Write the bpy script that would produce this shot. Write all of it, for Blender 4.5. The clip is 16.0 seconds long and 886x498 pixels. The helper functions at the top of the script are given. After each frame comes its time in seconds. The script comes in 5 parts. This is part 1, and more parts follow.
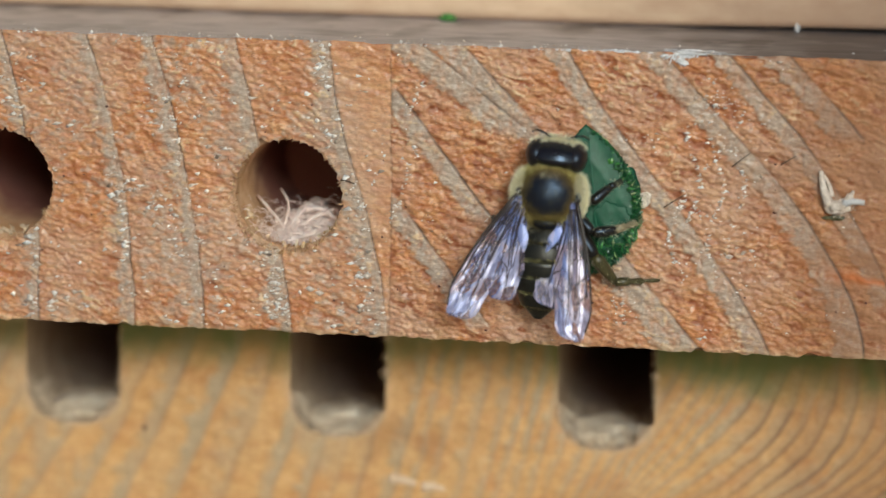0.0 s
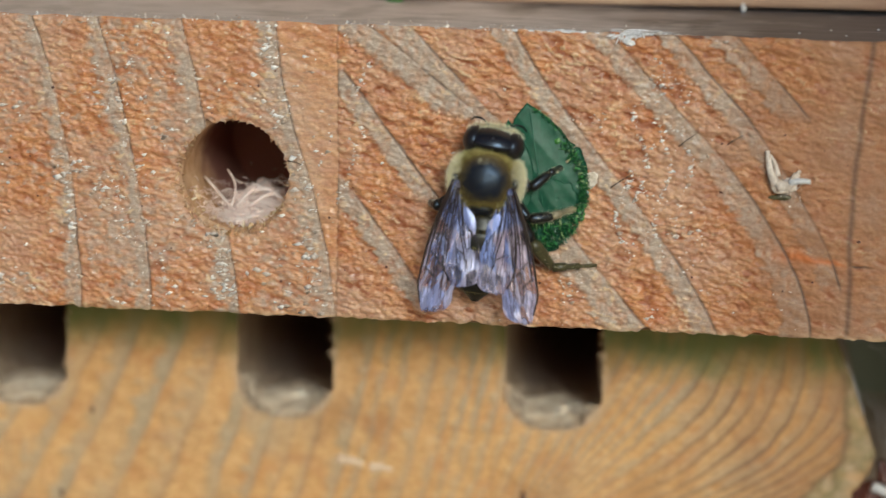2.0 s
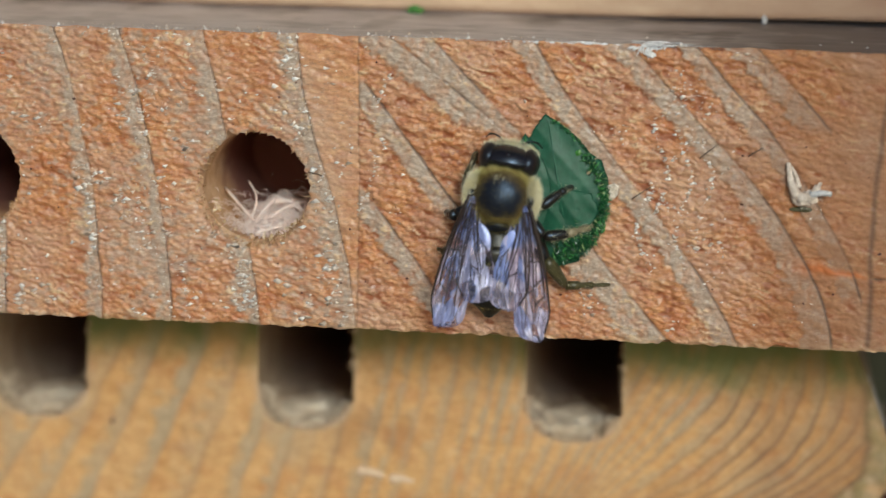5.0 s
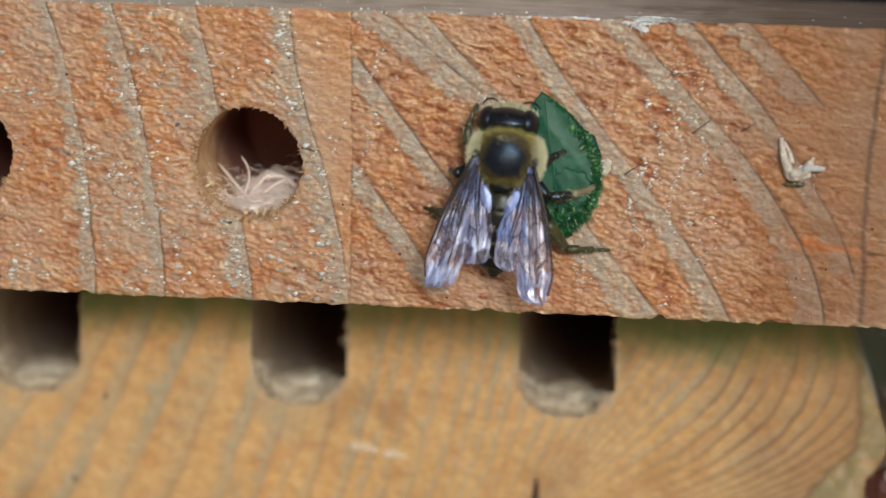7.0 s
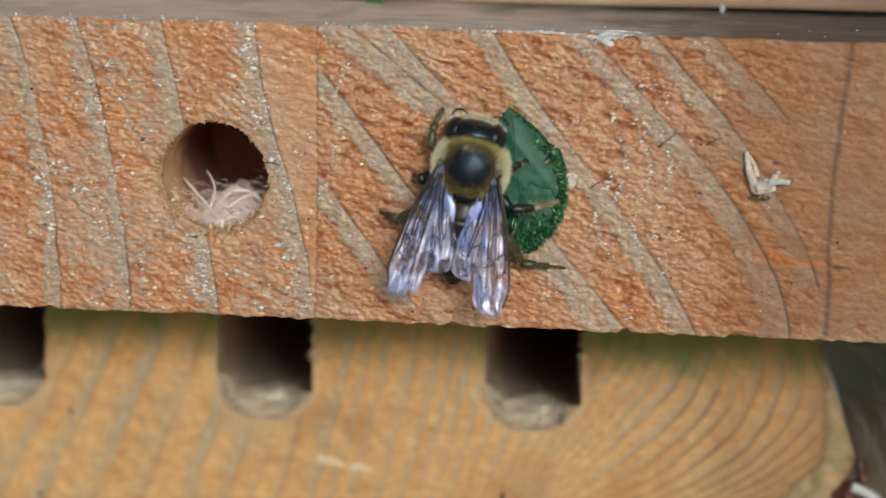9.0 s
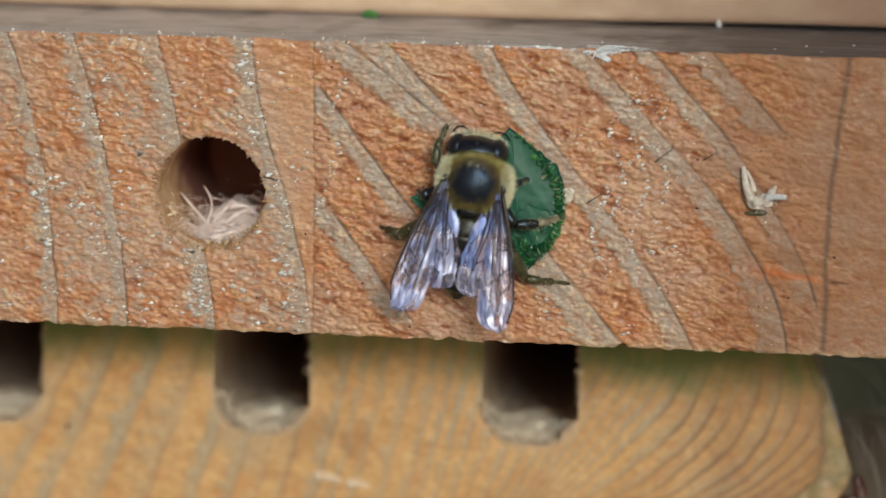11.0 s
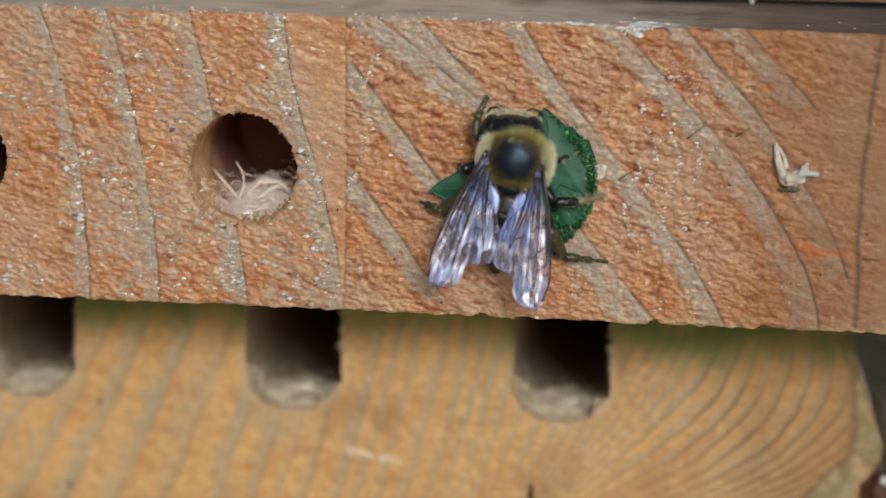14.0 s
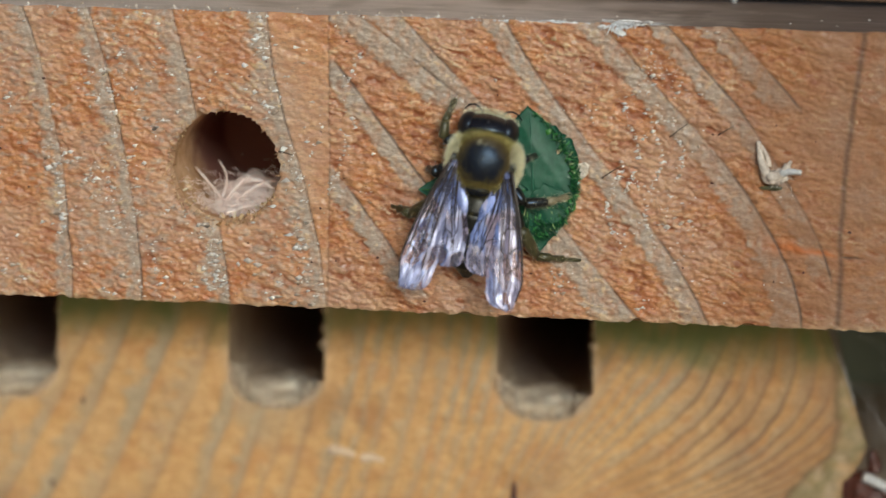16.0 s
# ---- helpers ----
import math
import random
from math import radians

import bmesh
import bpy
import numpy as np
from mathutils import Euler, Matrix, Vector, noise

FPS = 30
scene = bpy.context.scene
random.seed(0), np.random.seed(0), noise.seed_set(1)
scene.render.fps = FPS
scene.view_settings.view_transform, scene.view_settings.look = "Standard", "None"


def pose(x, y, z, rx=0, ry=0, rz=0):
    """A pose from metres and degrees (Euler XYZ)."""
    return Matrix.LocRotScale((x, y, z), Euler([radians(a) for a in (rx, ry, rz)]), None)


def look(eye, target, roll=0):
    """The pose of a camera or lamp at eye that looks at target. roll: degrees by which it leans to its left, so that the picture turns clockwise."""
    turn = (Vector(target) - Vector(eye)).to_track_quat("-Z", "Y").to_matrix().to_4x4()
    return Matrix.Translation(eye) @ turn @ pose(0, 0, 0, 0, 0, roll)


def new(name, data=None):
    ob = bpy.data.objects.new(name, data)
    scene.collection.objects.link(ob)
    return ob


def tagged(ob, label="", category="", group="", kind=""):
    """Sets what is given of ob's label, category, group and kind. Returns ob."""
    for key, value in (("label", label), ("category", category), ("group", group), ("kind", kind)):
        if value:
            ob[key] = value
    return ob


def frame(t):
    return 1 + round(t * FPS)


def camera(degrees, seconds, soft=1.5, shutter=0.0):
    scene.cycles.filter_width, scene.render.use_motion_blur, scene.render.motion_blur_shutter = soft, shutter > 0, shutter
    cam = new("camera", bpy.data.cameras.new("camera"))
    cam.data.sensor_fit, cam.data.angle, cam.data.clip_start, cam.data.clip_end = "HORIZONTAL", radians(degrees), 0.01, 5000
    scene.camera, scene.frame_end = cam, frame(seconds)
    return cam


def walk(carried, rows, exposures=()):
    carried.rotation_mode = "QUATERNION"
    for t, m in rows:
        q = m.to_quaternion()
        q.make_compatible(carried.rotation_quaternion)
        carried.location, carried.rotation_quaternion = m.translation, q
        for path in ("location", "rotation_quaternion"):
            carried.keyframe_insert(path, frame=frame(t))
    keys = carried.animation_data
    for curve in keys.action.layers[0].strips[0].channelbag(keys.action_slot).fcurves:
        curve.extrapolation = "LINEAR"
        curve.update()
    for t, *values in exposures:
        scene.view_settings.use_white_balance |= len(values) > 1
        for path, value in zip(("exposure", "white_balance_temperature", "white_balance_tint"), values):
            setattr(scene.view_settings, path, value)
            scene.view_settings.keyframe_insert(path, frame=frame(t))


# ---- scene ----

# Lengths below are in millimetres and are turned into metres by MM.
MM = 0.001
TOP, BOT = 10.56, -9.38          # upper and lower edge of the middle tray's face (face at y = 0)
BACK = 18.2                      # how far the trays above and below stand back
BORE = 3.77                      # radius of the drilled holes, 20 mm apart

# ---------------------------------------------------------------- camera
cam = camera(16.0, 16.0, soft=1.5)
cam.data.dof.use_dof = True
cam.data.dof.focus_distance = 0.2118
cam.data.dof.aperture_fstop = 24.0
EYE = (18.66 * MM, -207.03 * MM, 32.49 * MM)
# seconds, and the point of the middle tray's face (x, z) at which the camera looks
AIM = [(0, -9.267, -3.175), (0.3, -8.550, -3.083), (0.5, -8.218, -3.118), (0.8, -6.466, -3.468), (1, -5.533, -3.698), (1.3, -5.063, -3.921),
       (1.5, -5.265, -3.986), (1.8, -5.648, -4.182), (2, -5.665, -4.355), (2.3, -6.299, -4.467), (2.5, -7.346, -4.392), (2.8, -7.653, -4.458),
       (3, -6.873, -4.330), (3.3, -5.540, -4.064), (3.5, -4.383, -3.906), (3.8, -3.437, -3.464), (4, -4.016, -3.275), (4.3, -5.872, -3.156),
       (4.5, -6.815, -3.200), (4.6, -6.966, -3.235), (4.7, -7.042, -3.310), (6.8, -7.087, -5.434), (6.9, -6.874, -5.379), (7, -6.565, -5.282),
       (7.3, -6.111, -5.048), (7.5, -6.212, -4.873), (7.8, -6.637, -4.655), (8, -6.929, -4.598), (8.3, -6.585, -4.535), (8.5, -5.890, -4.367),
       (8.8, -4.848, -4.339), (9, -4.266, -4.228), (9.2, -3.749, -4.021), (11.3, -4.105, -3.186), (11.4, -3.893, -3.289), (11.5, -3.753, -3.344),
       (11.8, -4.218, -3.512), (12, -4.782, -3.786), (12.3, -4.789, -4.158), (12.5, -5.585, -4.162), (12.8, -7.985, -4.473), (13, -8.522, -4.672),
       (13.3, -8.631, -4.919), (13.5, -8.538, -5.037), (13.8, -7.168, -4.981), (14, -6.207, -4.910), (14.3, -5.350, -4.873), (14.5, -4.994, -4.903),
       (14.8, -4.974, -5.086), (15, -4.987, -5.202), (15.3, -4.376, -5.353), (15.5, -4.116, -5.318), (15.8, -4.824, -5.077), (16, -5.051, -4.967)]
walk(cam, [(t, look(EYE, (x * MM, 0, z * MM), 1.18)) for t, x, z in AIM], exposures=[(0, -0.79, 5870, -2), (4.5, -0.84, 5870, -2), (8, -0.87, 5870, -2), (12, -0.91, 5870, -2), (16, -0.94, 5870, -2)])

# ---------------------------------------------------------------- light: bright open shade, sky and a veiled sun
world = bpy.data.worlds.new("sky")
scene.world = world
world.use_nodes = True
wn = world.node_tree
sky = wn.nodes.new("ShaderNodeTexSky")
sky.sky_type = "NISHITA"
sky.sun_disc = False
sky.sun_elevation = radians(18)
sky.sun_rotation = radians(163.5)
sky.dust_density = 4.0
wn.links.new(sky.outputs[0], wn.nodes["Background"].inputs[0])
wn.nodes["Background"].inputs[1].default_value = 0.12

sun = new("sun", bpy.data.lights.new("sun", "SUN"))
sun.data.energy, sun.data.angle, sun.data.color = 3.0, radians(11), (1.0, 0.97, 0.93)
sun.matrix_world = look((0.27, -0.91, 0.32), (0, 0, 0))


# ---------------------------------------------------------------- helpers


def fbm(x, z, octaves=4, seed=0):
    """Smooth noise about 0, roughly -1 to 1, one unit per cell."""
    total, amp = np.zeros_like(x, dtype=float), 1.0
    for o in range(octaves):
        table = np.random.default_rng(seed * 31 + o).uniform(-1, 1, (256, 256))
        xi, zi = np.floor(x).astype(int), np.floor(z).astype(int)
        fx, fz = x - xi, z - zi
        fx, fz = fx * fx * (3 - 2 * fx), fz * fz * (3 - 2 * fz)
        a, b = table[xi % 256, zi % 256], table[(xi + 1) % 256, zi % 256]
        c, d = table[xi % 256, (zi + 1) % 256], table[(xi + 1) % 256, (zi + 1) % 256]
        total += amp * ((a * (1 - fx) + b * fx) * (1 - fz) + (c * (1 - fx) + d * fx) * fz)
        x, z, amp = x * 2.03 + 17.3, z * 2.03 + 5.1, amp * 0.5
    return total


def step(a, b, v):
    s = np.clip((v - a) / (b - a), 0, 1)
    return s * s * (3 - 2 * s)


def mesh_ob(name, verts, faces, mat, parent=None, label="", smooth=True, attrs=None):
    """One mesh object from points in millimetres."""
    me = bpy.data.meshes.new(name)
    me.from_pydata((np.asarray(verts, float) * MM).tolist(), [], faces if isinstance(faces, list) else faces.tolist())
    for key, values in (attrs or {}).items():
        me.attributes.new(key, "FLOAT", "POINT").data.foreach_set("value", np.asarray(values, np.float32))
    if smooth:
        me.polygons.foreach_set("use_smooth", [True] * len(me.polygons))
    me.materials.append(mat)
    me.update()
    ob = new(name, me)
    ob.parent = parent
    if label:
        ob["label"] = label
    return ob


def part(name, bm, mat, parent, label="", smooth=True):
    """Links a bmesh (millimetres) as one mesh under a thing or a part."""
    bmesh.ops.scale(bm, vec=(MM, MM, MM), verts=bm.verts)
    me = bpy.data.meshes.new(name)
    bm.to_mesh(me)
    bm.free()
    if smooth:
        me.polygons.foreach_set("use_smooth", [True] * len(me.polygons))
    me.materials.append(mat)
    ob = new(name, me)
    ob.parent = parent
    if label:
        ob["label"] = label
    return ob


def thing(name, label, category, m=None, group="", kind=""):
    ob = tagged(new(name), label, category, group, kind)
    ob.empty_display_size = 0.002
    if m is not None:
        ob.matrix_basis = m
    return ob


def tube(points, radii, sides=8, cap=True):
    """Verts and faces of a tapered tube along points (millimetres)."""
    pts = [Vector(p) for p in points]
    verts, faces = [], []
    for i, p in enumerate(pts):
        d = (pts[min(i + 1, len(pts) - 1)] - pts[max(i - 1, 0)]).normalized()
        side = d.cross(Vector((0.31, 0.87, 0.39))).normalized()
        other = d.cross(side)
        for k in range(sides):
            a = 2 * math.pi * k / sides
            verts.append(tuple(p + radii[i] * (math.cos(a) * side + math.sin(a) * other)))
    for i in range(len(pts) - 1):
        for k in range(sides):
            a, b = i * sides + k, i * sides + (k + 1) % sides
            faces.append((a, b, b + sides, a + sides))
    if cap:
        faces.append(tuple(range(sides))[::-1])
        faces.append(tuple(range((len(pts) - 1) * sides, len(pts) * sides)))
    return verts, faces


def merge(pieces):
    verts, faces = [], []
    for v, f in pieces:
        n = len(verts)
        verts += list(v)
        faces += [tuple(i + n for i in q) for q in f]
    return verts, faces


def blob(c, r, seg=24, rings=16, warp=0.0, seed=1, shape=None):
    """Verts and faces of a slightly uneven ellipsoid; shape(unit vector) may return a factor."""
    verts, faces = [], []
    for i in range(rings + 1):
        th = math.pi * i / rings
        for k in range(seg):
            ph = 2 * math.pi * k / seg
            u = Vector((math.sin(th) * math.cos(ph), math.sin(th) * math.sin(ph), math.cos(th)))
            s = 1 + warp * noise.noise(u * 2.3 + Vector((seed, seed * 2, 0)))
            s *= shape(u) if shape else 1
            verts.append((c[0] + r[0] * u.x * s, c[1] + r[1] * u.y * s, c[2] + r[2] * u.z * s))
    for i in range(rings):
        for k in range(seg):
            a, b = i * seg + k, i * seg + (k + 1) % seg
            faces.append((a, a + seg, b + seg, b))
    return verts, faces


# ---------------------------------------------------------------- materials
def material(name):
    m = bpy.data.materials.new(name)
    m.use_nodes = True
    return m, m.node_tree.nodes, m.node_tree.links, m.node_tree.nodes["Principled BSDF"]


def nd(nodes, kind, **values):
    n = nodes.new(kind)
    for key, v in values.items():
        n.inputs[key].default_value = v
    return n


def coords(nodes, links, scale=(1, 1, 1), turn=(0, 0, 0)):
    tc = nodes.new("ShaderNodeTexCoord")
    mp = nodes.new("ShaderNodeMapping")
    mp.inputs["Scale"].default_value = [1000 * s for s in scale]     # one unit is one millimetre
    mp.inputs["Rotation"].default_value = [radians(a) for a in turn]
    links.new(tc.outputs["Object"], mp.inputs["Vector"])
    return mp.outputs[0]


def ramp(nodes, links, src, stops):
    r = nodes.new("ShaderNodeValToRGB")
    while len(r.color_ramp.elements) < len(stops):
        r.color_ramp.elements.new(0.5)
    for e, (p, c) in zip(r.color_ramp.elements, stops):
        e.position, e.color = p, ((*c, 1) if isinstance(c, tuple) else (c, c, c, 1))
    links.new(src, r.inputs[0])
    return r.outputs[0]


def mix(nodes, links, fac, a, b, mode="MIX"):
    m = nodes.new("ShaderNodeMix")
    m.data_type, m.blend_type = "RGBA", mode
    for sock, v in ((m.inputs["Factor"], fac), (m.inputs["A"], a), (m.inputs["B"], b)):
        if isinstance(v, tuple):
            sock.default_value = (*v, 1)
        elif isinstance(v, (int, float)):
            sock.default_value = v
        else:
            links.new(v, sock)
    return m.outputs["Result"]


def attr(nodes, name):
    a = nodes.new("ShaderNodeAttribute")
    a.attribute_name = name
    return a.outputs["Fac"]


def bump(nodes, links, bsdf, height, strength=0.4, distance=0.05):
    b = nd(nodes, "ShaderNodeBump", Strength=strength, Distance=distance * MM)
    links.new(height, b.inputs["Height"])
    links.new(b.outputs[0], bsdf.inputs["Normal"])
    return b


def end_grain(name, deep, early_a, early_b, late, late_b, mottled, line, gloss=0.46, coat=0.36):
    """Weathered softwood: the attributes grey, line, pale and moss follow the growth rings and stains of the board."""
    m, n, l, p = material(name)
    c = coords(n, l, (1.0, 1.0, 2.6), (0, 14, 0))
    wave = nd(n, "ShaderNodeTexNoise", Scale=0.9, Detail=5.0, Roughness=0.62)
    l.new(c, wave.inputs["Vector"])
    fine = nd(n, "ShaderNodeTexNoise", Scale=9.0, Detail=4.0, Roughness=0.75)
    l.new(coords(n, l), fine.inputs["Vector"])
    big = nd(n, "ShaderNodeTexNoise", Scale=0.16, Detail=3.0)
    l.new(coords(n, l), big.inputs["Vector"])
    grit = nd(n, "ShaderNodeTexNoise", Scale=3.3, Detail=5.0, Roughness=0.75)
    l.new(coords(n, l, (0.7, 1.0, 1.7), (0, 14, 0)), grit.inputs["Vector"])
    early = mix(n, l, ramp(n, l, wave.outputs[0], [(0.36, 0.0), (0.64, 1.0)]), early_a, early_b)
    # deep colour in the low grit paints shade into the crevices
    early = mix(n, l, ramp(n, l, grit.outputs[0], [(0.33, 0.85), (0.49, 0.0)]), early, deep)
    patch = nd(n, "ShaderNodeTexNoise", Scale=0.33, Detail=4.0, Roughness=0.6)
    l.new(coords(n, l, (1, 1, 1.4), (0, 30, 0)), patch.inputs["Vector"])
    early = mix(n, l, ramp(n, l, patch.outputs[0], [(0.50, 0.0), (0.68, 0.6)]), early, (early_a[0] * 0.8, early_a[1] * 0.62, early_a[2] * 0.55))
    early = mix(n, l, ramp(n, l, big.outputs[0], [(0.4, 0.0), (0.62, mottled)]), early, late_b)
    grey = mix(n, l, ramp(n, l, grit.outputs[0], [(0.33, 0.0), (0.62, 1.0)]), late, late_b)
    col = mix(n, l, attr(n, "grey"), early, grey)
    col = mix(n, l, ramp(n, l, grit.outputs[0], [(0.56, 0.0), (0.73, 0.55)]), col, (0.68, 0.50, 0.34))
    # painted shade in the hollows, then pale flakes and highlights on the ridges
    col = mix(n, l, attr(n, "pit_shade"), col, (0.27, 0.075, 0.022))
    col = mix(n, l, attr(n, "crest"), col, (0.66, 0.47, 0.28))
    col = mix(n, l, attr(n, "dull_brown"), col, (0.235, 0.096, 0.036))
    col = mix(n, l, attr(n, "rust"), col, (0.50, 0.135, 0.026))
    col = mix(n, l, attr(n, "line"), col, line)
    col = mix(n, l, attr(n, "pale"), col, (0.68, 0.49, 0.31))
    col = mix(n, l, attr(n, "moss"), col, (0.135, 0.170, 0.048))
    l.new(col, p.inputs["Base Color"])
    l.new(ramp(n, l, attr(n, "dull_brown"), [(0.1, gloss), (0.7, gloss + 0.25)]), p.inputs["Roughness"])
    p.inputs["Specular IOR Level"].default_value = 0.6
    l.new(ramp(n, l, attr(n, "dull_brown"), [(0.1, coat), (0.6, 0.0)]), p.inputs["Coat Weight"])
    p.inputs["Coat Roughness"].default_value = 0.18
    bump(n, l, p, mix(n, l, 0.5, mix(n, l, 0.6, wave.outputs[0], fine.outputs[0]), grit.outputs[0]), 0.68, 0.13)
    return m


def islands(name, stops, rough=0.4, spec=0.5, coat=0.0):
    """Loose bits: each one takes its own colour from the stops, with a fine mottle."""
    m, n, l, p = material(name)
    g = n.new("ShaderNodeNewGeometry")
    col = ramp(n, l, g.outputs["Random Per Island"], stops)
    t = nd(n, "ShaderNodeTexNoise", Scale=6.0, Detail=3.0)
    l.new(coords(n, l), t.inputs["Vector"])
    l.new(mix(n, l, ramp(n, l, t.outputs[0], [(0.35, 0.0), (0.65, 0.3)]), col, mix(n, l, 0.5, col, (0.02, 0.02, 0.02))), p.inputs["Base Color"])
    p.inputs["Roughness"].default_value, p.inputs["Specular IOR Level"].default_value = rough, spec
    p.inputs["Coat Weight"].default_value, p.inputs["Coat Roughness"].default_value = coat, 0.12
    bump(n, l, p, t.outputs[0], 0.4, 0.05)
    return m


def plain(name, a, b, scale=2.0, rough=0.6, stretch=(1, 1, 1), relief=0.3, distance=0.05, metal=0.0, spec=0.5, turn=(0, 0, 0)):
    """Two colours mixed by a coarse and a fine noise, with relief."""
    m, n, l, p = material(name)
    c = coords(n, l, stretch, turn)
    coarse = nd(n, "ShaderNodeTexNoise", Scale=scale, Detail=5.0, Roughness=0.6)
    fine = nd(n, "ShaderNodeTexNoise", Scale=scale * 6, Detail=3.0)
    l.new(c, coarse.inputs["Vector"])
    l.new(c, fine.inputs["Vector"])
    f = mix(n, l, 0.35, coarse.outputs[0], fine.outputs[0])
    l.new(mix(n, l, ramp(n, l, f, [(0.38, 0.0), (0.62, 1.0)]), a, b), p.inputs["Base Color"])
    p.inputs["Roughness"].default_value, p.inputs["Metallic"].default_value = rough, metal
    p.inputs["Specular IOR Level"].default_value = spec
    bump(n, l, p, f, relief, distance)
    return m


WOOD = end_grain("weathered_end_grain", (0.21, 0.072, 0.030), (0.455, 0.148, 0.045), (0.62, 0.305, 0.125), (0.29, 0.212, 0.165), (0.475, 0.372, 0.300), 0.38, (0.075, 0.046, 0.032), 0.48, 0.30)
WOOD_LOW = end_grain("tan_end_grain", (0.44, 0.232, 0.082), (0.57, 0.306, 0.104), (0.68, 0.412, 0.174), (0.33, 0.264, 0.170), (0.46, 0.360, 0.235), 0.15, (0.135, 0.070, 0.042), 0.6, 0.0)
WOOD_TOP = plain("weathered_grey_wood", (0.22, 0.16, 0.125), (0.36, 0.27, 0.21), 0.5, 0.5, (0.5, 1, 1), 0.35, 0.06)


def ledge_material(name, a, b, dark_tone, gloss=0.75, spec=0.2):
    """Weathered wood in two tones, mixed by a mask towards a dark tone for dirt and painted shade."""
    m, n, l, p = material(name)
    t = nd(n, "ShaderNodeTexNoise", Scale=0.6, Detail=6.0, Roughness=0.65)
    l.new(coords(n, l, (0.4, 1, 1)), t.inputs["Vector"])
    col = mix(n, l, ramp(n, l, t.outputs[0], [(0.35, 0.0), (0.65, 1.0)]), a, b)
    l.new(mix(n, l, attr(n, "dirt_shade"), col, dark_tone), p.inputs["Base Color"])
    p.inputs["Roughness"].default_value = gloss
    p.inputs["Specular IOR Level"].default_value = spec
    bump(n, l, p, t.outputs[0], 0.4, 0.08)
    return m


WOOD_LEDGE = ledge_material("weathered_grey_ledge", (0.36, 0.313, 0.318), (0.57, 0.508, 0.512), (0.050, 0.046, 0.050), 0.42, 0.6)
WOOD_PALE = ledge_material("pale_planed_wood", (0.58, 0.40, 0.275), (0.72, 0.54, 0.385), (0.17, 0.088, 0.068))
# tan where the mouth is lit, red-brown for the painted inner shade
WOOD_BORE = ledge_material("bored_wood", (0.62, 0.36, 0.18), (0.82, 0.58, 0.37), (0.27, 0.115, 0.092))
# dusty pale mouth; the dark tone paints the shade further in
WOOD_GROOVE = ledge_material("dusty_shaded_routed_wood", (0.52, 0.41, 0.28), (0.76, 0.64, 0.49), (0.20, 0.122, 0.108))
WALL_GREY = plain("dark_grey_weathered_boards", (0.076, 0.096, 0.090), (0.150, 0.178, 0.168), 0.12, 0.7, (1, 1, 0.15), 0.3, 0.2)
BOUNCE_GROUND = plain("pale_bounce_ground", (0.26, 0.24, 0.21), (0.42, 0.39, 0.34), 0.05, 0.9)
WOOD_BASE = plain("pale_weathered_board", (0.34, 0.28, 0.22), (0.50, 0.42, 0.33), 0.15, 0.7, (0.3, 2, 1), 0.3, 0.1)
SILK_WHITE = plain("glossy_white_silk", (0.52, 0.50, 0.51), (0.86, 0.85, 0.88), 3.0, 0.22)
SILK = plain("white_silk", (0.42, 0.41, 0.42), (0.66, 0.65, 0.67), 3.0, 0.35)
CHAFF = plain("pale_wood_fibre", (0.46, 0.33, 0.21), (0.66, 0.52, 0.38), 2.0, 0.7)
SCUFF = plain("pale_torn_fibre", (0.60, 0.44, 0.30), (0.76, 0.62, 0.48), 2.0, 0.7)
RIM_FIBRE = islands("worn_rim_fibre", [(0.0, (0.34, 0.17, 0.07)), (0.5, (0.56, 0.33, 0.15)), (1.0, (0.82, 0.62, 0.40))], 0.7, 0.3)
SPLINTER = plain("torn_wood", (0.34, 0.19, 0.10), (0.52, 0.34, 0.20), 2.0, 0.7)
DUST = plain("pale_dust", (0.52, 0.44, 0.35), (0.92, 0.85, 0.77), 0.9, 0.9, relief=0.8, distance=0.3)
DUST_WHITE = plain("whitish_dust_crumb", (0.72, 0.59, 0.43), (0.97, 0.89, 0.76), 1.2, 0.9, relief=0.8, distance=0.2)
DEBRIS = plain("greyish_shaving", (0.46, 0.37, 0.31), (0.77, 0.68, 0.61), 2.0, 0.6, relief=0.6, distance=0.1)
SILK_PINK = plain("pinkish_white_floss", (0.95, 0.74, 0.68), (0.985, 0.90, 0.87), 1.5, 0.6, relief=0.5, distance=0.1)
GOLD_CHAFF = plain("golden_wood_crumb", (0.52, 0.34, 0.18), (0.74, 0.56, 0.36), 2.0, 0.7)
CREAM_CRUMB = plain("cream_crumb", (0.78, 0.64, 0.42), (0.93, 0.84, 0.66), 1.5, 0.7, relief=0.8, distance=0.15)
RESIN = islands("resin_crystal", [(0.0, (0.46, 0.34, 0.26)), (0.30, (0.62, 0.52, 0.45)), (0.60, (0.80, 0.73, 0.69)), (1.0, (0.94, 0.91, 0.90))], 0.34, 0.6, 0.15)
BARK = plain("dark_red_brown_husk", (0.05, 0.013, 0.010), (0.10, 0.028, 0.018), 2.0, 0.5)
HAIR_DARK = plain("dark_bristle", (0.04, 0.025, 0.018), (0.09, 0.06, 0.04), 3.0, 0.5)

LEAF = plain("dark_leaf", (0.008, 0.068, 0.036), (0.020, 0.110, 0.062), 0.9, 0.52, (1, 1, 0.7), 0.15, 0.04, spec=0.5)
LEAF_PALE = plain("leaf_underside", (0.014, 0.092, 0.052), (0.032, 0.135, 0.080), 0.7, 0.48, (1, 1, 0.6), 0.15, 0.04, spec=0.5)
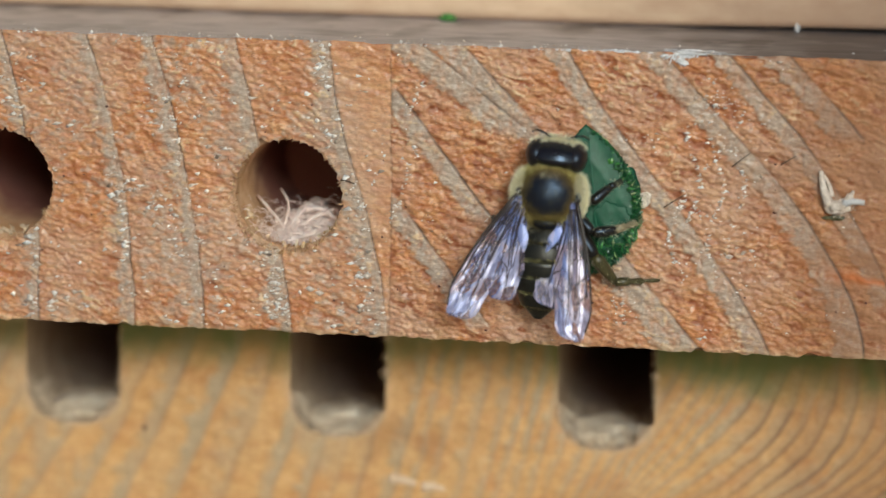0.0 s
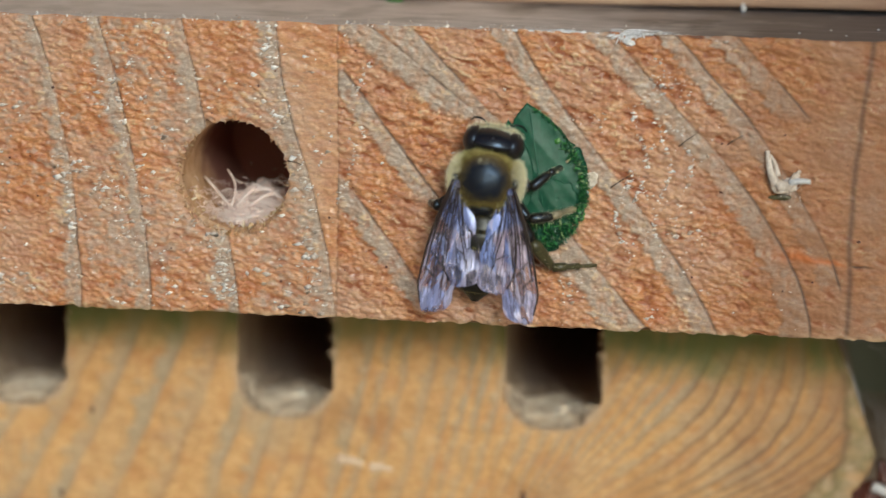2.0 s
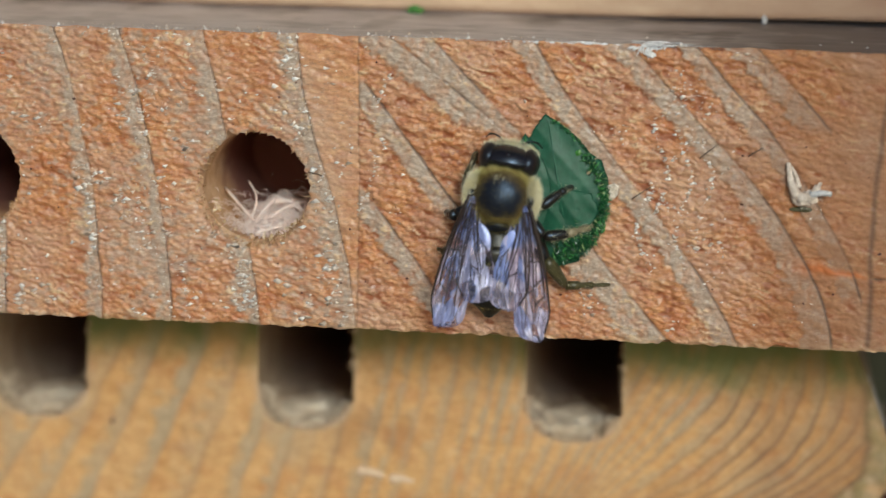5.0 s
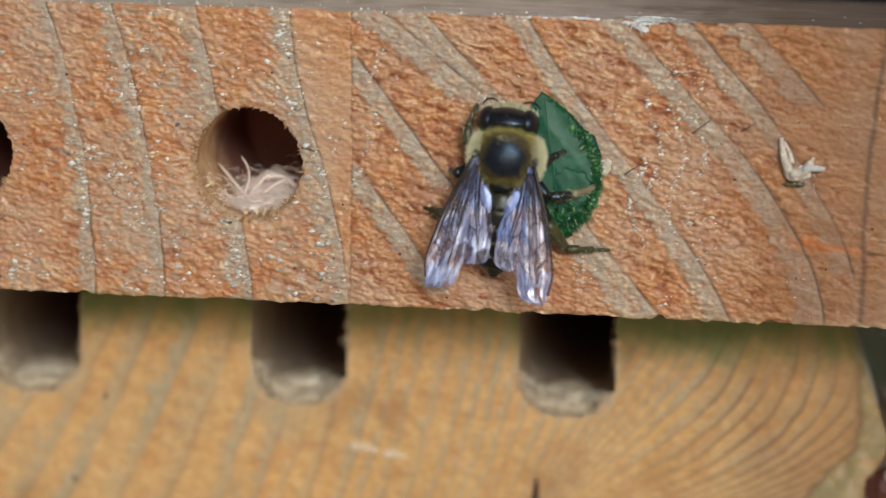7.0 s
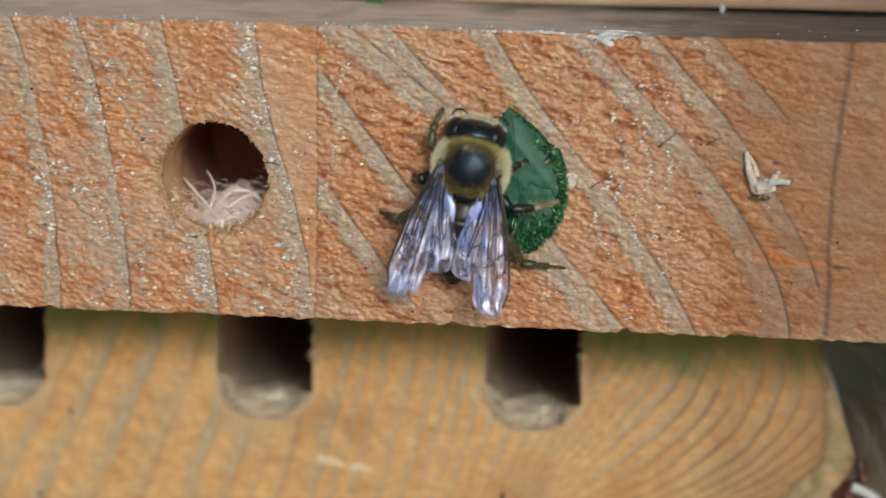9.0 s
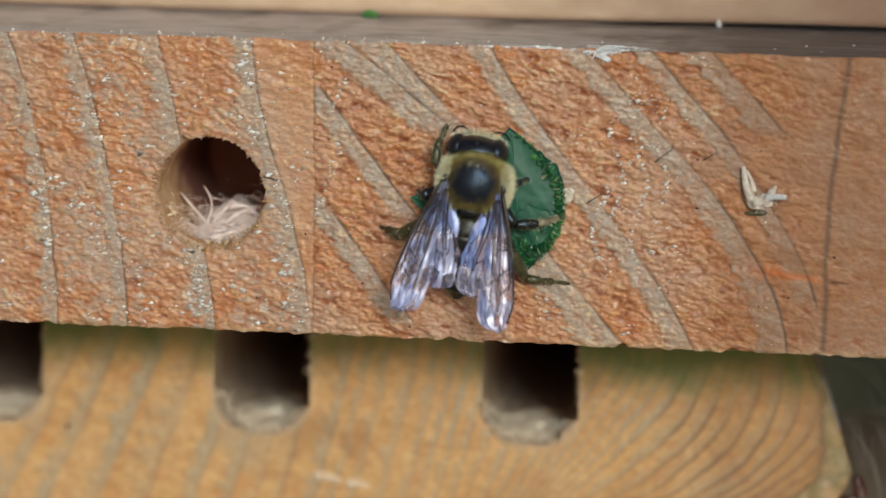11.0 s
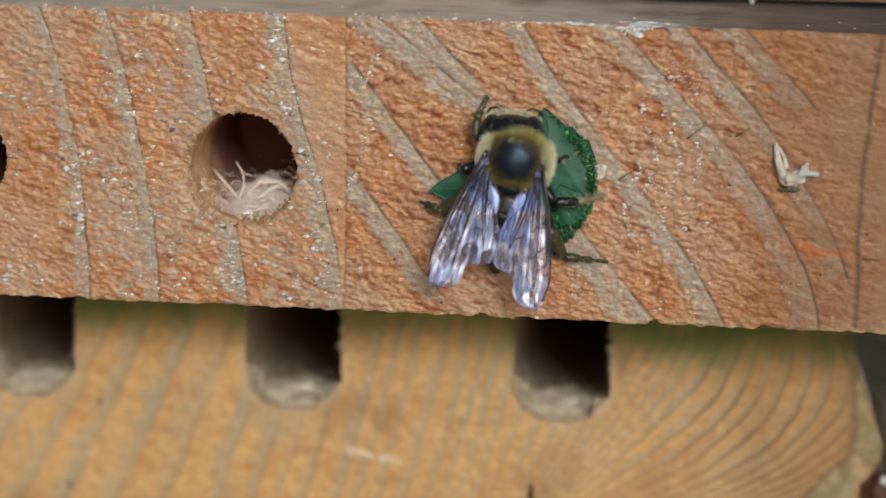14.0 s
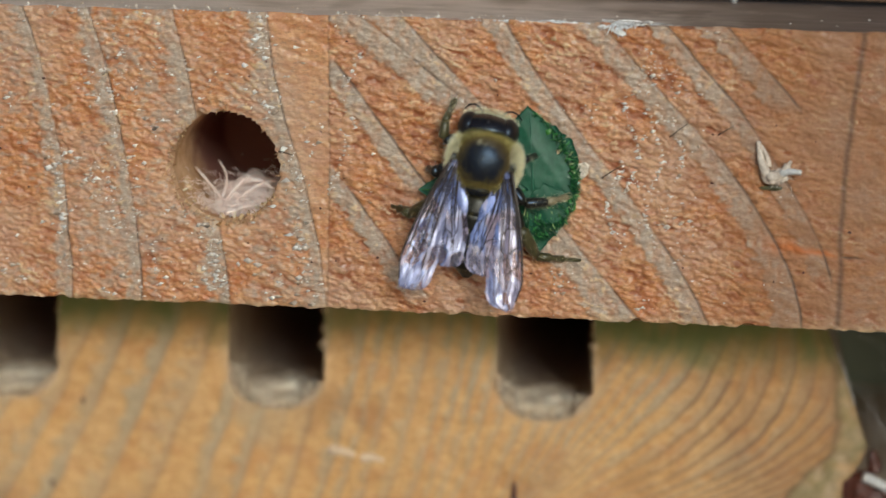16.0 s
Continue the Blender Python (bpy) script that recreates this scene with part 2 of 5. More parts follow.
LEAF_SHRED = islands("chewed_leaf_shred", [(0.0, (0.006, 0.045, 0.018)), (0.55, (0.014, 0.090, 0.032)), (0.80, (0.040, 0.190, 0.050)), (0.96, (0.10, 0.32, 0.08)), (1.0, (0.46, 0.52, 0.26))], 0.30, 0.6, 0.25)
LEAF_CUT = plain("chewed_leaf", (0.008, 0.065, 0.016), (0.12, 0.34, 0.07), 5.0, 0.22, (1, 1, 1), 0.4, 0.05)

CHITIN = plain("black_chitin", (0.007, 0.005, 0.005), (0.015, 0.011, 0.010), 5.0, 0.27, relief=0.4, distance=0.03, spec=0.7)
CHITIN_DULL = plain("dull_black_chitin", (0.005, 0.005, 0.006), (0.013, 0.012, 0.012), 4.0, 0.40, relief=0.4, distance=0.03, spec=0.25)


def thorax_material():
    """Punctured black back that turns into matted brown and golden underfur where the attribute rim grows."""
    m, n, l, p = material("thorax_cuticle")
    t = nd(n, "ShaderNodeTexNoise", Scale=7.0, Detail=4.0)
    l.new(coords(n, l), t.inputs["Vector"])
    pits = nd(n, "ShaderNodeTexVoronoi", Scale=9.0)
    l.new(coords(n, l), pits.inputs["Vector"])
    black = mix(n, l, t.outputs[0], (0.005, 0.005, 0.008), (0.014, 0.014, 0.020))
    rim = attr(n, "rim")
    col = mix(n, l, ramp(n, l, rim, [(0.0, 0.0), (0.40, 1.0)]), black, (0.085, 0.055, 0.016))
    col = mix(n, l, ramp(n, l, rim, [(0.45, 0.0), (0.9, 1.0)]), col, (0.42, 0.33, 0.09))
    l.new(col, p.inputs["Base Color"])
    l.new(ramp(n, l, rim, [(0.0, 0.36), (0.5, 0.8)]), p.inputs["Roughness"])
    p.inputs["Specular IOR Level"].default_value = 0.55
    bump(n, l, p, mix(n, l, 0.5, pits.outputs["Distance"], t.outputs[0]), 0.55, 0.04)
    return m


THORAX_DISC = thorax_material()
EYE_MAT = plain("black_brown_eye", (0.008, 0.006, 0.005), (0.016, 0.010, 0.008), 8.0, 0.36, relief=0.2, distance=0.02, spec=0.6)
LEG_TAN = plain("olive_hairy_leg", (0.030, 0.028, 0.012), (0.100, 0.086, 0.036), 4.0, 0.35)
FOOT_TAN = plain("pale_tan_foot_brush", (0.15, 0.12, 0.07), (0.36, 0.31, 0.20), 4.0, 0.45)
LEG_DARK = plain("dark_leg", (0.008, 0.007, 0.006), (0.024, 0.018, 0.011), 4.0, 0.28)
FUR_GOLD = plain("golden_fur", (0.58, 0.51, 0.16), (0.85, 0.79, 0.40), 1.0, 0.55)
FUR_BLACK = plain("black_pile", (0.006, 0.007, 0.013), (0.016, 0.018, 0.030), 1.0, 0.4)
FUR_PALE = plain("pale_buff_fur", (0.80, 0.73, 0.46), (0.94, 0.90, 0.70), 1.0, 0.6)
FUR_BROWN = plain("dark_brown_fur", (0.12, 0.090, 0.024), (0.32, 0.245, 0.065), 1.0, 0.55)
FUR_GREY = plain("greyish_buff_pile", (0.10, 0.095, 0.07), (0.27, 0.25, 0.20), 1.0, 0.55)
TERGITE = plain("olive_black_plate", (0.006, 0.006, 0.005), (0.015, 0.014, 0.010), 4.0, 0.34, relief=0.4, distance=0.03, spec=0.4)
VEIN = plain("wing_vein", (0.012, 0.008, 0.008), (0.035, 0.018, 0.014), 3.0, 0.35)


def wing_material(name, base, tip, milky):
    """Clear membrane whose opal lavender sheen differs from cell to cell and grows towards the tip."""
    m, n, l, p = material(name)
    streak = nd(n, "ShaderNodeTexNoise", Scale=1.6, Detail=3.0, Roughness=0.55)
    l.new(coords(n, l, (1.8, 1, 0.45)), streak.inputs["Vector"])
    warp = nd(n, "ShaderNodeTexNoise", Scale=0.9, Detail=2.0)
    l.new(coords(n, l), warp.inputs["Vector"])
    place = nd(n, "ShaderNodeVectorMath")
    place.operation = "MULTIPLY_ADD"
    l.new(warp.outputs["Color"], place.inputs[0])
    place.inputs[1].default_value = (0.9, 0.9, 0.9)
    l.new(coords(n, l, (1.25, 0.2, 0.60)), place.inputs[2])
    cell = nd(n, "ShaderNodeTexVoronoi", Scale=0.85)
    cell.feature = "SMOOTH_F1"
    cell.inputs["Smoothness"].default_value = 0.25
    l.new(place.outputs[0], cell.inputs["Vector"])
    shade = n.new("ShaderNodeSeparateColor")
    l.new(cell.outputs["Color"], shade.inputs[0])
    fine = nd(n, "ShaderNodeTexNoise", Scale=14.0, Detail=2.0)
    l.new(coords(n, l, (1, 1, 0.4)), fine.inputs["Vector"])
    clear = n.new("ShaderNodeBsdfTransparent")
    clear.inputs[0].default_value = (0.82, 0.79, 0.80, 1)
    gloss = nd(n, "ShaderNodeBsdfGlossy", Roughness=0.30)
    milk = n.new("ShaderNodeBsdfDiffuse")
    tone = ramp(n, l, shade.outputs["Green"], [(0.15, (0.36, 0.46, 0.97)), (0.45, (0.54, 0.58, 0.97)), (0.70, (0.70, 0.66, 0.95)), (0.90, (0.62, 0.46, 0.66))])
    l.new(mix(n, l, 0.55, tone, (0.90, 0.91, 1.0)), gloss.inputs["Color"])
    l.new(tone, milk.inputs["Color"])
    b = nd(n, "ShaderNodeBump", Strength=0.40, Distance=0.12 * MM)
    l.new(mix(n, l, 0.25, streak.outputs[0], fine.outputs[0]), b.inputs["Height"])
    l.new(b.outputs[0], gloss.inputs["Normal"])
    body = n.new("ShaderNodeMixShader")
    body.inputs[0].default_value = milky
    l.new(gloss.outputs[0], body.inputs[1])
    l.new(milk.outputs[0], body.inputs[2])
    cut = n.new("ShaderNodeSeparateXYZ")
    l.new(coords(n, l), cut.inputs[0])
    along = n.new("ShaderNodeMapRange")
    for key, v in (("From Min", -1.0), ("From Max", -8.0), ("To Min", base), ("To Max", tip)):
        along.inputs[key].default_value = v
    l.new(cut.outputs["Z"], along.inputs["Value"])
    cells = n.new("ShaderNodeMath")
    cells.operation = "MULTIPLY"
    l.new(ramp(n, l, shade.outputs["Red"], [(0.22, 0.22), (0.48, 0.80), (0.80, 1.0)]), cells.inputs[0])
    l.new(along.outputs[0], cells.inputs[1])
    add = n.new("ShaderNodeMath")
    add.operation, add.use_clamp = "ADD", True
    l.new(ramp(n, l, streak.outputs[0], [(0.47, 0.0), (0.60, 0.36)]), add.inputs[0])
    l.new(cells.outputs[0], add.inputs[1])
    both = n.new("ShaderNodeMixShader")
    l.new(add.outputs[0], both.inputs[0])
    l.new(clear.outputs[0], both.inputs[1])
    l.new(body.outputs[0], both.inputs[2])
    l.new(both.outputs[0], n["Material Output"].inputs["Surface"])
    return m


WING = wing_material("forewing_membrane", 0.22, 0.42, 0.60)
WING_HIND = wing_material("hindwing_membrane", 0.36, 0.40, 0.74)
WING_LOBE = wing_material("wing_lobe_membrane", 0.75, 0.75, 0.80)
for m in (CHITIN, CHITIN_DULL, THORAX_DISC, FUR_BLACK, EYE_MAT, LEG_DARK):        # blue put into the black cuticle's gloss for the sky it reflects
    m.node_tree.nodes["Principled BSDF"].inputs["Specular Tint"].default_value = (0.50, 0.68, 1.0, 1)

# ---------------------------------------------------------------- ground, wall behind, base board
def box(x0, x1, y0, y1, z0, z1):
    v = [(x, y, z) for x in (x0, x1) for y in (y0, y1) for z in (z0, z1)]
    return v, [(0, 1, 3, 2), (4, 6, 7, 5), (0, 4, 5, 1), (2, 3, 7, 6), (0, 2, 6, 4), (1, 5, 7, 3)]


# unseen ground, made pale so that it bounces light onto the lower tray
ground = mesh_ob("ground", [(-20000, -20000, -1150), (20000, -20000, -1150), (20000, 20000, -1150), (-20000, 20000, -1150)], [(0, 1, 2, 3)], BOUNCE_GROUND, smooth=False)
tagged(ground, "unseen pale ground below the nest box, added to bounce light", "gravel", kind="structure")
wall = mesh_ob("wall_back", *box(-1500, 1500, 95, 120, -1150, 900), WALL_GREY, smooth=False)
tagged(wall, "dark grey weathered board wall behind the trays", "wall", kind="structure")
# unseen board, added to carry the trays and bounce light upwards
floor = mesh_ob("floor", *box(-112, 92, -45, 94.9, -46, -34.1), WOOD_BASE, smooth=False)
tagged(floor, "unseen pale weathered base board added to carry the trays and bounce light", "base board", kind="structure")


# ---------------------------------------------------------------- trays
def face_grid(xs, zs):
    X, Z = np.meshgrid(xs, zs)
    nx, nz = len(xs), len(zs)
    i = np.arange(nx * nz).reshape(nz, nx)
    faces = np.stack([i[:-1, :-1], i[:-1, 1:], i[1:, 1:], i[1:, :-1]], -1).reshape(-1, 4)
    return X.ravel(), Z.ravel(), faces


def axis(lo, a, b, hi, fine):
    """Coordinates from lo to hi, close together between a and b."""
    return np.concatenate([np.linspace(lo, a, 10)[:-1], np.linspace(a, b, int((b - a) / fine)), np.linspace(b, hi, 10)[1:]])


def compact(V, F, attrs):
    used = np.zeros(len(V), bool)
    used[F.ravel()] = True
    idx = np.cumsum(used) - 1
    return V[used], idx[F], {k: a[used] for k, a in attrs.items()}


# growth rings of the middle tray: the sharp dark edge of each as (z, x) along it, and the width of the grey latewood left of it
RINGS_L = [((10.6, -4, -9.4), (-45.0, -43.0, -42.4), 0.9), ((10.6, 3.3, -9.4), (-39.8, -38.1, -37.2), 0.9), ((10.6, 3.35, -9.4), (-33.9, -31.9, -30.5), 1.05),
           ((10.6, 3.5, -9.4), (-29.4, -27.4, -25.6), 1.25), ((10.6, 3.7, -9.4), (-23.6, -22.0, -19.5), 1.5), ((10.6, 3.9, -3.7, -9.4), (-17.2, -16.0, -13.9, -13.0), 1.5)]
RINGS_R = [((7.4, -1.0), (-12.6, -5.9), 1.2), ((0.2, -8.4), (-12.6, -5.8), 1.3), ((10.6, 4.7), (-10.9, -3.3), 1.6), ((10.6, 4.4), (-8.2, -2.0), 1.6),
           ((10.6, 5.3, 0.9, -3.5, -9.4), (-1.2, 2.1, 6.2, 9.0, 12.9), 1.35), ((10.6, 6.0, 0.8, -2.5, -9.4), (5.0, 9.6, 13.8, 16.5, 19.0), 1.55),
           ((10.6, 3.2, -2.4, -6.0), (9.4, 15.8, 19.3, 20.8), 1.2), ((10.6, 5.3), (13.4, 18.5), 1.6), ((-2.5, -9.4), (2.4, 8.2), 2.1)]


def ring_fields(X, Z):
    joint = -12.95 + 0.12 * fbm(Z / 5, Z * 0, 2, 3)
    grey, line = np.zeros_like(X), np.zeros_like(X)
    wob = 0.10 * fbm(X / 5, Z / 3.5, 3, 5)
    rag = fbm(X / 0.55, Z / 0.32, 4, 6)
    for rings, side in ((RINGS_L, X < joint), (RINGS_R, X >= joint)):
        for zs, xs, w in rings:
            f = np.polyval(np.polyfit(zs, xs, min(len(zs) - 1, 3)), np.clip(Z, min(zs), max(zs)))
            slope = abs((xs[-1] - xs[0]) / (zs[0] - zs[-1]))
            d = (f - X) / math.hypot(1, slope) + wob
            lo, hi = min(zs), max(zs)
            on = step(lo - 0.5, lo + 0.5, Z) if lo > BOT + 0.5 else 1.0
            on = on * (1 - step(hi - 0.2, hi + 0.4, Z) if hi < TOP - 0.5 else 1.0)
            on = on * side
            soft = (0.50, 1.30, 0.5) if rings is RINGS_L else (0.86, 1.08, 0.18)
            g = step(-0.03, 0.03, d) * (1 - step(w * soft[0], w * soft[1], d + soft[2] * w * rag * step(0.1, w * 0.6, d)))
            grey = np.maximum(grey, g * on)
            line = np.maximum(line, on * np.exp(-((d + 0.02) / np.where(X > joint, 0.075, 0.06)) ** 2) * np.clip(0.8 + 0.5 * fbm(X / 3, Z / 3, 2, 8), 0.1, 1))
    line = np.maximum(line, 0.35 * np.exp(-((X - joint) / 0.06) ** 2))
    mott = fbm(X / 0.45, Z / 0.3, 3, 7) + 0.8 * fbm(X / 3.5, Z / 4, 2, 19)
    grey = np.maximum(grey, np.where(X < joint, 0.74, 0.26) * step(0.15, 1.1, mott))
    seam = 21.4 + 0.07 * np.clip(Z, 0, 12) ** 1.2 * 0.9 + 0.1 * fbm(Z / 3, Z * 0, 2, 4)
    line = np.maximum(line, 0.65 * np.exp(-((X - seam) / 0.20) ** 2))
    grey = np.maximum(grey, 0.75 * step(0.0, 1.5, X - seam) * np.clip(0.7 + 0.5 * rag, 0, 1))
    grey = np.maximum(grey, 0.65 * step(18.6, 21.0, X) * np.clip(0.4 + 0.5 * fbm(X / 1.5, Z / 4, 3, 9), 0, 1))
    grey = grey * np.clip(0.85 + 0.35 * fbm(X / 0.35, Z / 0.5, 3, 10), 0.25, 1)
    return np.clip(grey, 0, 1), np.clip(line, 0, 1), joint


def middle_tray():
    tray = thing("nest_tray", "weathered orange end-grain wooden tray with drilled nest holes", "nest tray", group="stacked nest trays")
    xs, zs = axis(-90, -46, 30, 70, 0.085), np.linspace(BOT, TOP, 236)
    X, Z, F = face_grid(xs, zs)
    grey, line, joint = ring_fields(X, Z)
    c, s = math.cos(0.28), math.sin(0.28)
    U, V = X * c - Z * s, X * s + Z * c
    rough = fbm(U / 1.25, V / 0.42, 4, 11)
    strip = (X < joint) * step(-0.1, 0.3, X - np.polyval(np.polyfit(RINGS_L[-1][0], RINGS_L[-1][1], 3), Z))     # smooth sliver beside the joint
    grey = grey * (1 - 0.7 * strip)
    rough = rough * (0.75 + 0.45 * fbm(X / 3.2, Z / 2.6, 3, 25)) * (1 - 0.5 * strip)
    p = V / 0.78 + 1.0 * fbm(U / 1.9, V / 1.0, 4, 26)
    ledge = (p - np.floor(p)) ** 1.6 * np.clip(0.5 + 0.8 * fbm(U / 0.9, V / 0.6, 3, 27), 0, 1.3) * (1 - 0.8 * strip)
    H = (0.12 * rough + 0.17 * ledge + 0.10 * fbm(U / 0.34, V / 0.17, 3, 20) * (1 - 0.6 * strip)) * (1 - 0.72 * grey) + 0.06 * grey + 0.02 * fbm(X / 0.2, Z / 0.2, 2, 12) - 0.10 * line
    H = H * (1 - 0.55 * step(13, 21, X)) * np.where(X < joint, 0.85, 1.0) + 0.05 * np.where(X > joint, grey, 0)
    H += 0.10 * fbm(X / 9, Z / 7, 2, 13)
    # masks from the relief: light painted on ledge tops, shade in the hollows
    crest = 0.85 * step(0.50, 0.95, ledge + 0.35 * fbm(U / 0.35, V / 0.22, 3, 47)) * np.clip(0.35 + 0.9 * fbm(X / 2.5, Z / 2.5, 3, 48) + 0.3 * grey, 0, 1) * (1 - 0.6 * strip)
    pit_shade = step(0.25, 0.9, -rough + 0.5 * fbm(U / 0.5, V / 0.25, 3, 49)) * (1 - grey) * (1 - strip) * np.where(X < joint, 0.6, 1.0)
    pale = 0.10 * strip
    for hx in (-40.0, -20.0, 0.0):
        r, a = np.hypot(X - hx, Z), np.arctan2(Z, X - hx)
        jag = BORE + 0.09 * fbm(a * 9 + hx, r * 0 + 3, 3, 14) + 0.07 * fbm(a * 30 + hx, r * 0 + 5, 3, 52) + 0.10 * np.clip(fbm(a * 22 + hx, r * 0 + 9, 2, 15), 0, 1) * np.clip(np.sin(a) + 0.6, 0, 1)
        if hx == -20.0:                                # a ring has split open at the rim
            jag = jag + 0.45 * np.exp(-((a - 2.03) / 0.045) ** 2)
        inner = (r < jag)
        snap = inner & (r > jag - 0.13)
        X = np.where(snap, hx + jag * np.cos(a), X)
        Z = np.where(snap, jag * np.sin(a), Z)
        worn = np.exp(-np.clip(r - jag, 0, 9) / 0.40)
        low = np.clip((-np.sin(a + 0.5) * 0.8 + 0.35) * (1 + 0.7 * fbm(a * 7 + hx, r * 0.8, 3, 45)), 0, 1.2)
        H -= worn * (0.10 + 0.26 * low) * np.clip(1 + 0.6 * rough, 0.3, 2)
        pale = np.maximum(pale, np.exp(-np.clip(r - jag, 0, 9) / 0.42) * np.clip(low + 0.6 * rough, 0, 1) * 0.34)
        gone = inner & ~snap
        F = F[~gone[F].any(1)]
    edge_t, edge_b = np.exp(-(TOP - Z) / 0.13), np.exp(-(Z - BOT) / 0.16)
    H -= 0.14 * (edge_t + edge_b)
    Z = Z + edge_b * 0.08 * fbm(X / 0.7, X * 0 + 2, 4, 16) + edge_t * 0.06 * fbm(X / 1.3, X * 0 + 7, 4, 17)
    for nx, nw, nh in ((8.1, 0.35, 0.30), (-31.2, 0.5, 0.22), (15.6, 0.6, 0.20), (-3.5, 0.4, 0.16)):
        Z = Z + edge_b * nh * np.exp(-((X - nx) / nw) ** 2)
    moss = 0.35 * edge_b * np.clip(fbm(X / 3, Z / 2, 3, 18), 0, 1)
    pale = np.maximum(pale, 0.6 * np.exp(-(Z - BOT) / 0.22) * np.clip(0.55 + 0.8 * fbm(X / 1.1, Z / 0.4, 3, 54), 0, 1))
    # browner and duller towards the right end
    dull_brown = 0.84 * step(5.0, 22, X + 3 * fbm(X / 4, Z / 3, 3, 23)) * np.clip(0.75 + 0.4 * rough, 0, 1)
    along = Z + 3.95 + 0.12 * (X - 17.9) + 0.10 * fbm(X / 0.9, X * 0 + 4, 3, 55)
    rust = 0.75 * step(15.2, 18.4, X) * (1 - step(20.6, 21.6, X)) * np.exp(-(along / np.interp(X, (15, 18, 21), (0.9, 0.34, 0.14))) ** 2)
    crack = step(21.0, 21.4, X) * (1 - step(22.2, 23.4, X)) * np.exp(-(along / 0.085) ** 2) * np.clip(0.8 + 0.8 * fbm(X / 0.4, X * 0 + 6, 2, 56), 0, 1)
    H -= 0.12 * crack
    line = np.maximum(line, crack)
    VV, FF, AA = compact(np.stack([X, -H, Z], 1), F, {"rust": rust, "crest": crest, "pit_shade": pit_shade, "dull_brown": dull_brown, "grey": grey, "line": line, "pale": np.clip(pale, 0, 1), "moss": moss})
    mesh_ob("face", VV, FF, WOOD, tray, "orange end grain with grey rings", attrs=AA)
    # top, weathered grey, with a worn front edge
    xs2, ys = axis(-90, -46, 30, 70, 0.3), np.concatenate([np.linspace(0.05, 1.2, 12), np.linspace(1.6, BACK + 1, 40), [95]])
    X2, Y2, F2 = face_grid(xs2, ys)
    Z2 = TOP - 0.10 * np.exp(-Y2 / 0.25) + 0.05 * fbm(X2 / 4, Y2 / 1.5, 4, 21) - 0.03
    dirt_shade = step(-6, 17, X2 + 3 * fbm(X2 / 6, Y2 / 5, 3, 22)) * 0.93
    # noisy mottling, darker towards the back; a pale patch paints sheen beside the silk
    dirt_shade = np.clip(dirt_shade + 0.38 * step(0.1, 0.9, fbm(X2 / 2.2, Y2 / 4.5, 4, 57)) - 0.22 * step(0.2, 1.0, fbm(X2 / 3.5, Y2 / 2.0, 4, 58)) + 0.45 * step(BACK - 5, BACK, Y2 + 3 * fbm(X2 / 3, Y2 * 0, 3, 59)) - 0.5 * step(-3, 1, X2) * (1 - step(7, 13, X2)) * (1 - step(2, 9, Y2)) * np.clip(0.5 + 0.9 * fbm(X2 / 1.4, Y2 / 2.5, 4, 62), 0, 1), 0, 0.95)
    mesh_ob("top", np.stack([X2, Y2, Z2], 1), F2, WOOD_LEDGE, tray, "weathered grey top surface", attrs={"dirt_shade": dirt_shade})
    v, f = box(-90, 70, 0.35, 95, BOT + 0.03, TOP - 0.3)
    f = [f[0], f[1], f[2 + 2]]                       # the ends and the underside
    mesh_ob("underside", v, f, WOOD_LOW, tray, smooth=False)
    for hx in (-40.0, -20.0, 0.0):
        n, m = 72, 34
        verts, faces = [], []
        for j in range(m):
            for k in range(n):
                a = 2 * math.pi * k / n
                y = 0.95 + (19.0 if hx == -20.0 else 40) * (j / (m - 1)) ** 1.3
                r = BORE - 0.02 + 0.12 * noise.noise((5 * math.cos(a) + hx, y * 0.9, 5 * math.sin(a))) + 0.10 * noise.noise((11 * math.cos(a) + hx, y * 2.0, 11 * math.sin(a))) + (0.40 if j == 0 else 0)
                verts.append((hx + r * math.cos(a), y, r * math.sin(a)))
        for j in range(m - 1):
            for k in range(n):
                a, b = j * n + k, j * n + (k + 1) % n
                faces.append((a, b, b + n, a + n))
        faces.append(tuple(range((m - 1) * n, m * n)))
        vv = np.array(verts)
        # darker with depth and upwards: the bore's shade painted into the colour
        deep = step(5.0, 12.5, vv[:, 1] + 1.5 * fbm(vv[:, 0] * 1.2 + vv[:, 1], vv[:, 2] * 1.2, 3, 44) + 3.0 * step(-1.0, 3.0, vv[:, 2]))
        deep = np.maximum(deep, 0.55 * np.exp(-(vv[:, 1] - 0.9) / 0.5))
        mesh_ob("hole_lining", verts, faces, WOOD_BORE, tray, "bored hole wall, tan at the mouth with shade painted red-brown within", attrs={"dirt_shade": deep})
    return tray


GROOVE_X, GROOVE_R, GROOVE_Z, GROOVE_D = (-39.4, -19.35, 0.6), 3.68, -17.5, 3.35


def groove_half(z):
    k = np.clip((GROOVE_Z - z) / GROOVE_D, 0, 1)
    return np.where(z > GROOVE_Z - GROOVE_D, GROOVE_R * (1 - k ** 2.5) ** (1 / 2.5), -1)


def lower_end(z):
    """Right end of the lower tray: slanting outwards, then broken back."""
    return np.interp(z, (-34, -25.5, -24.1, -22.5, -21.5, -17.8, -16.1, -13.3, -9), (21.5, 22.6, 23.1, 24.0, 24.15, 22.9, 22.3, 21.1, 19.6))


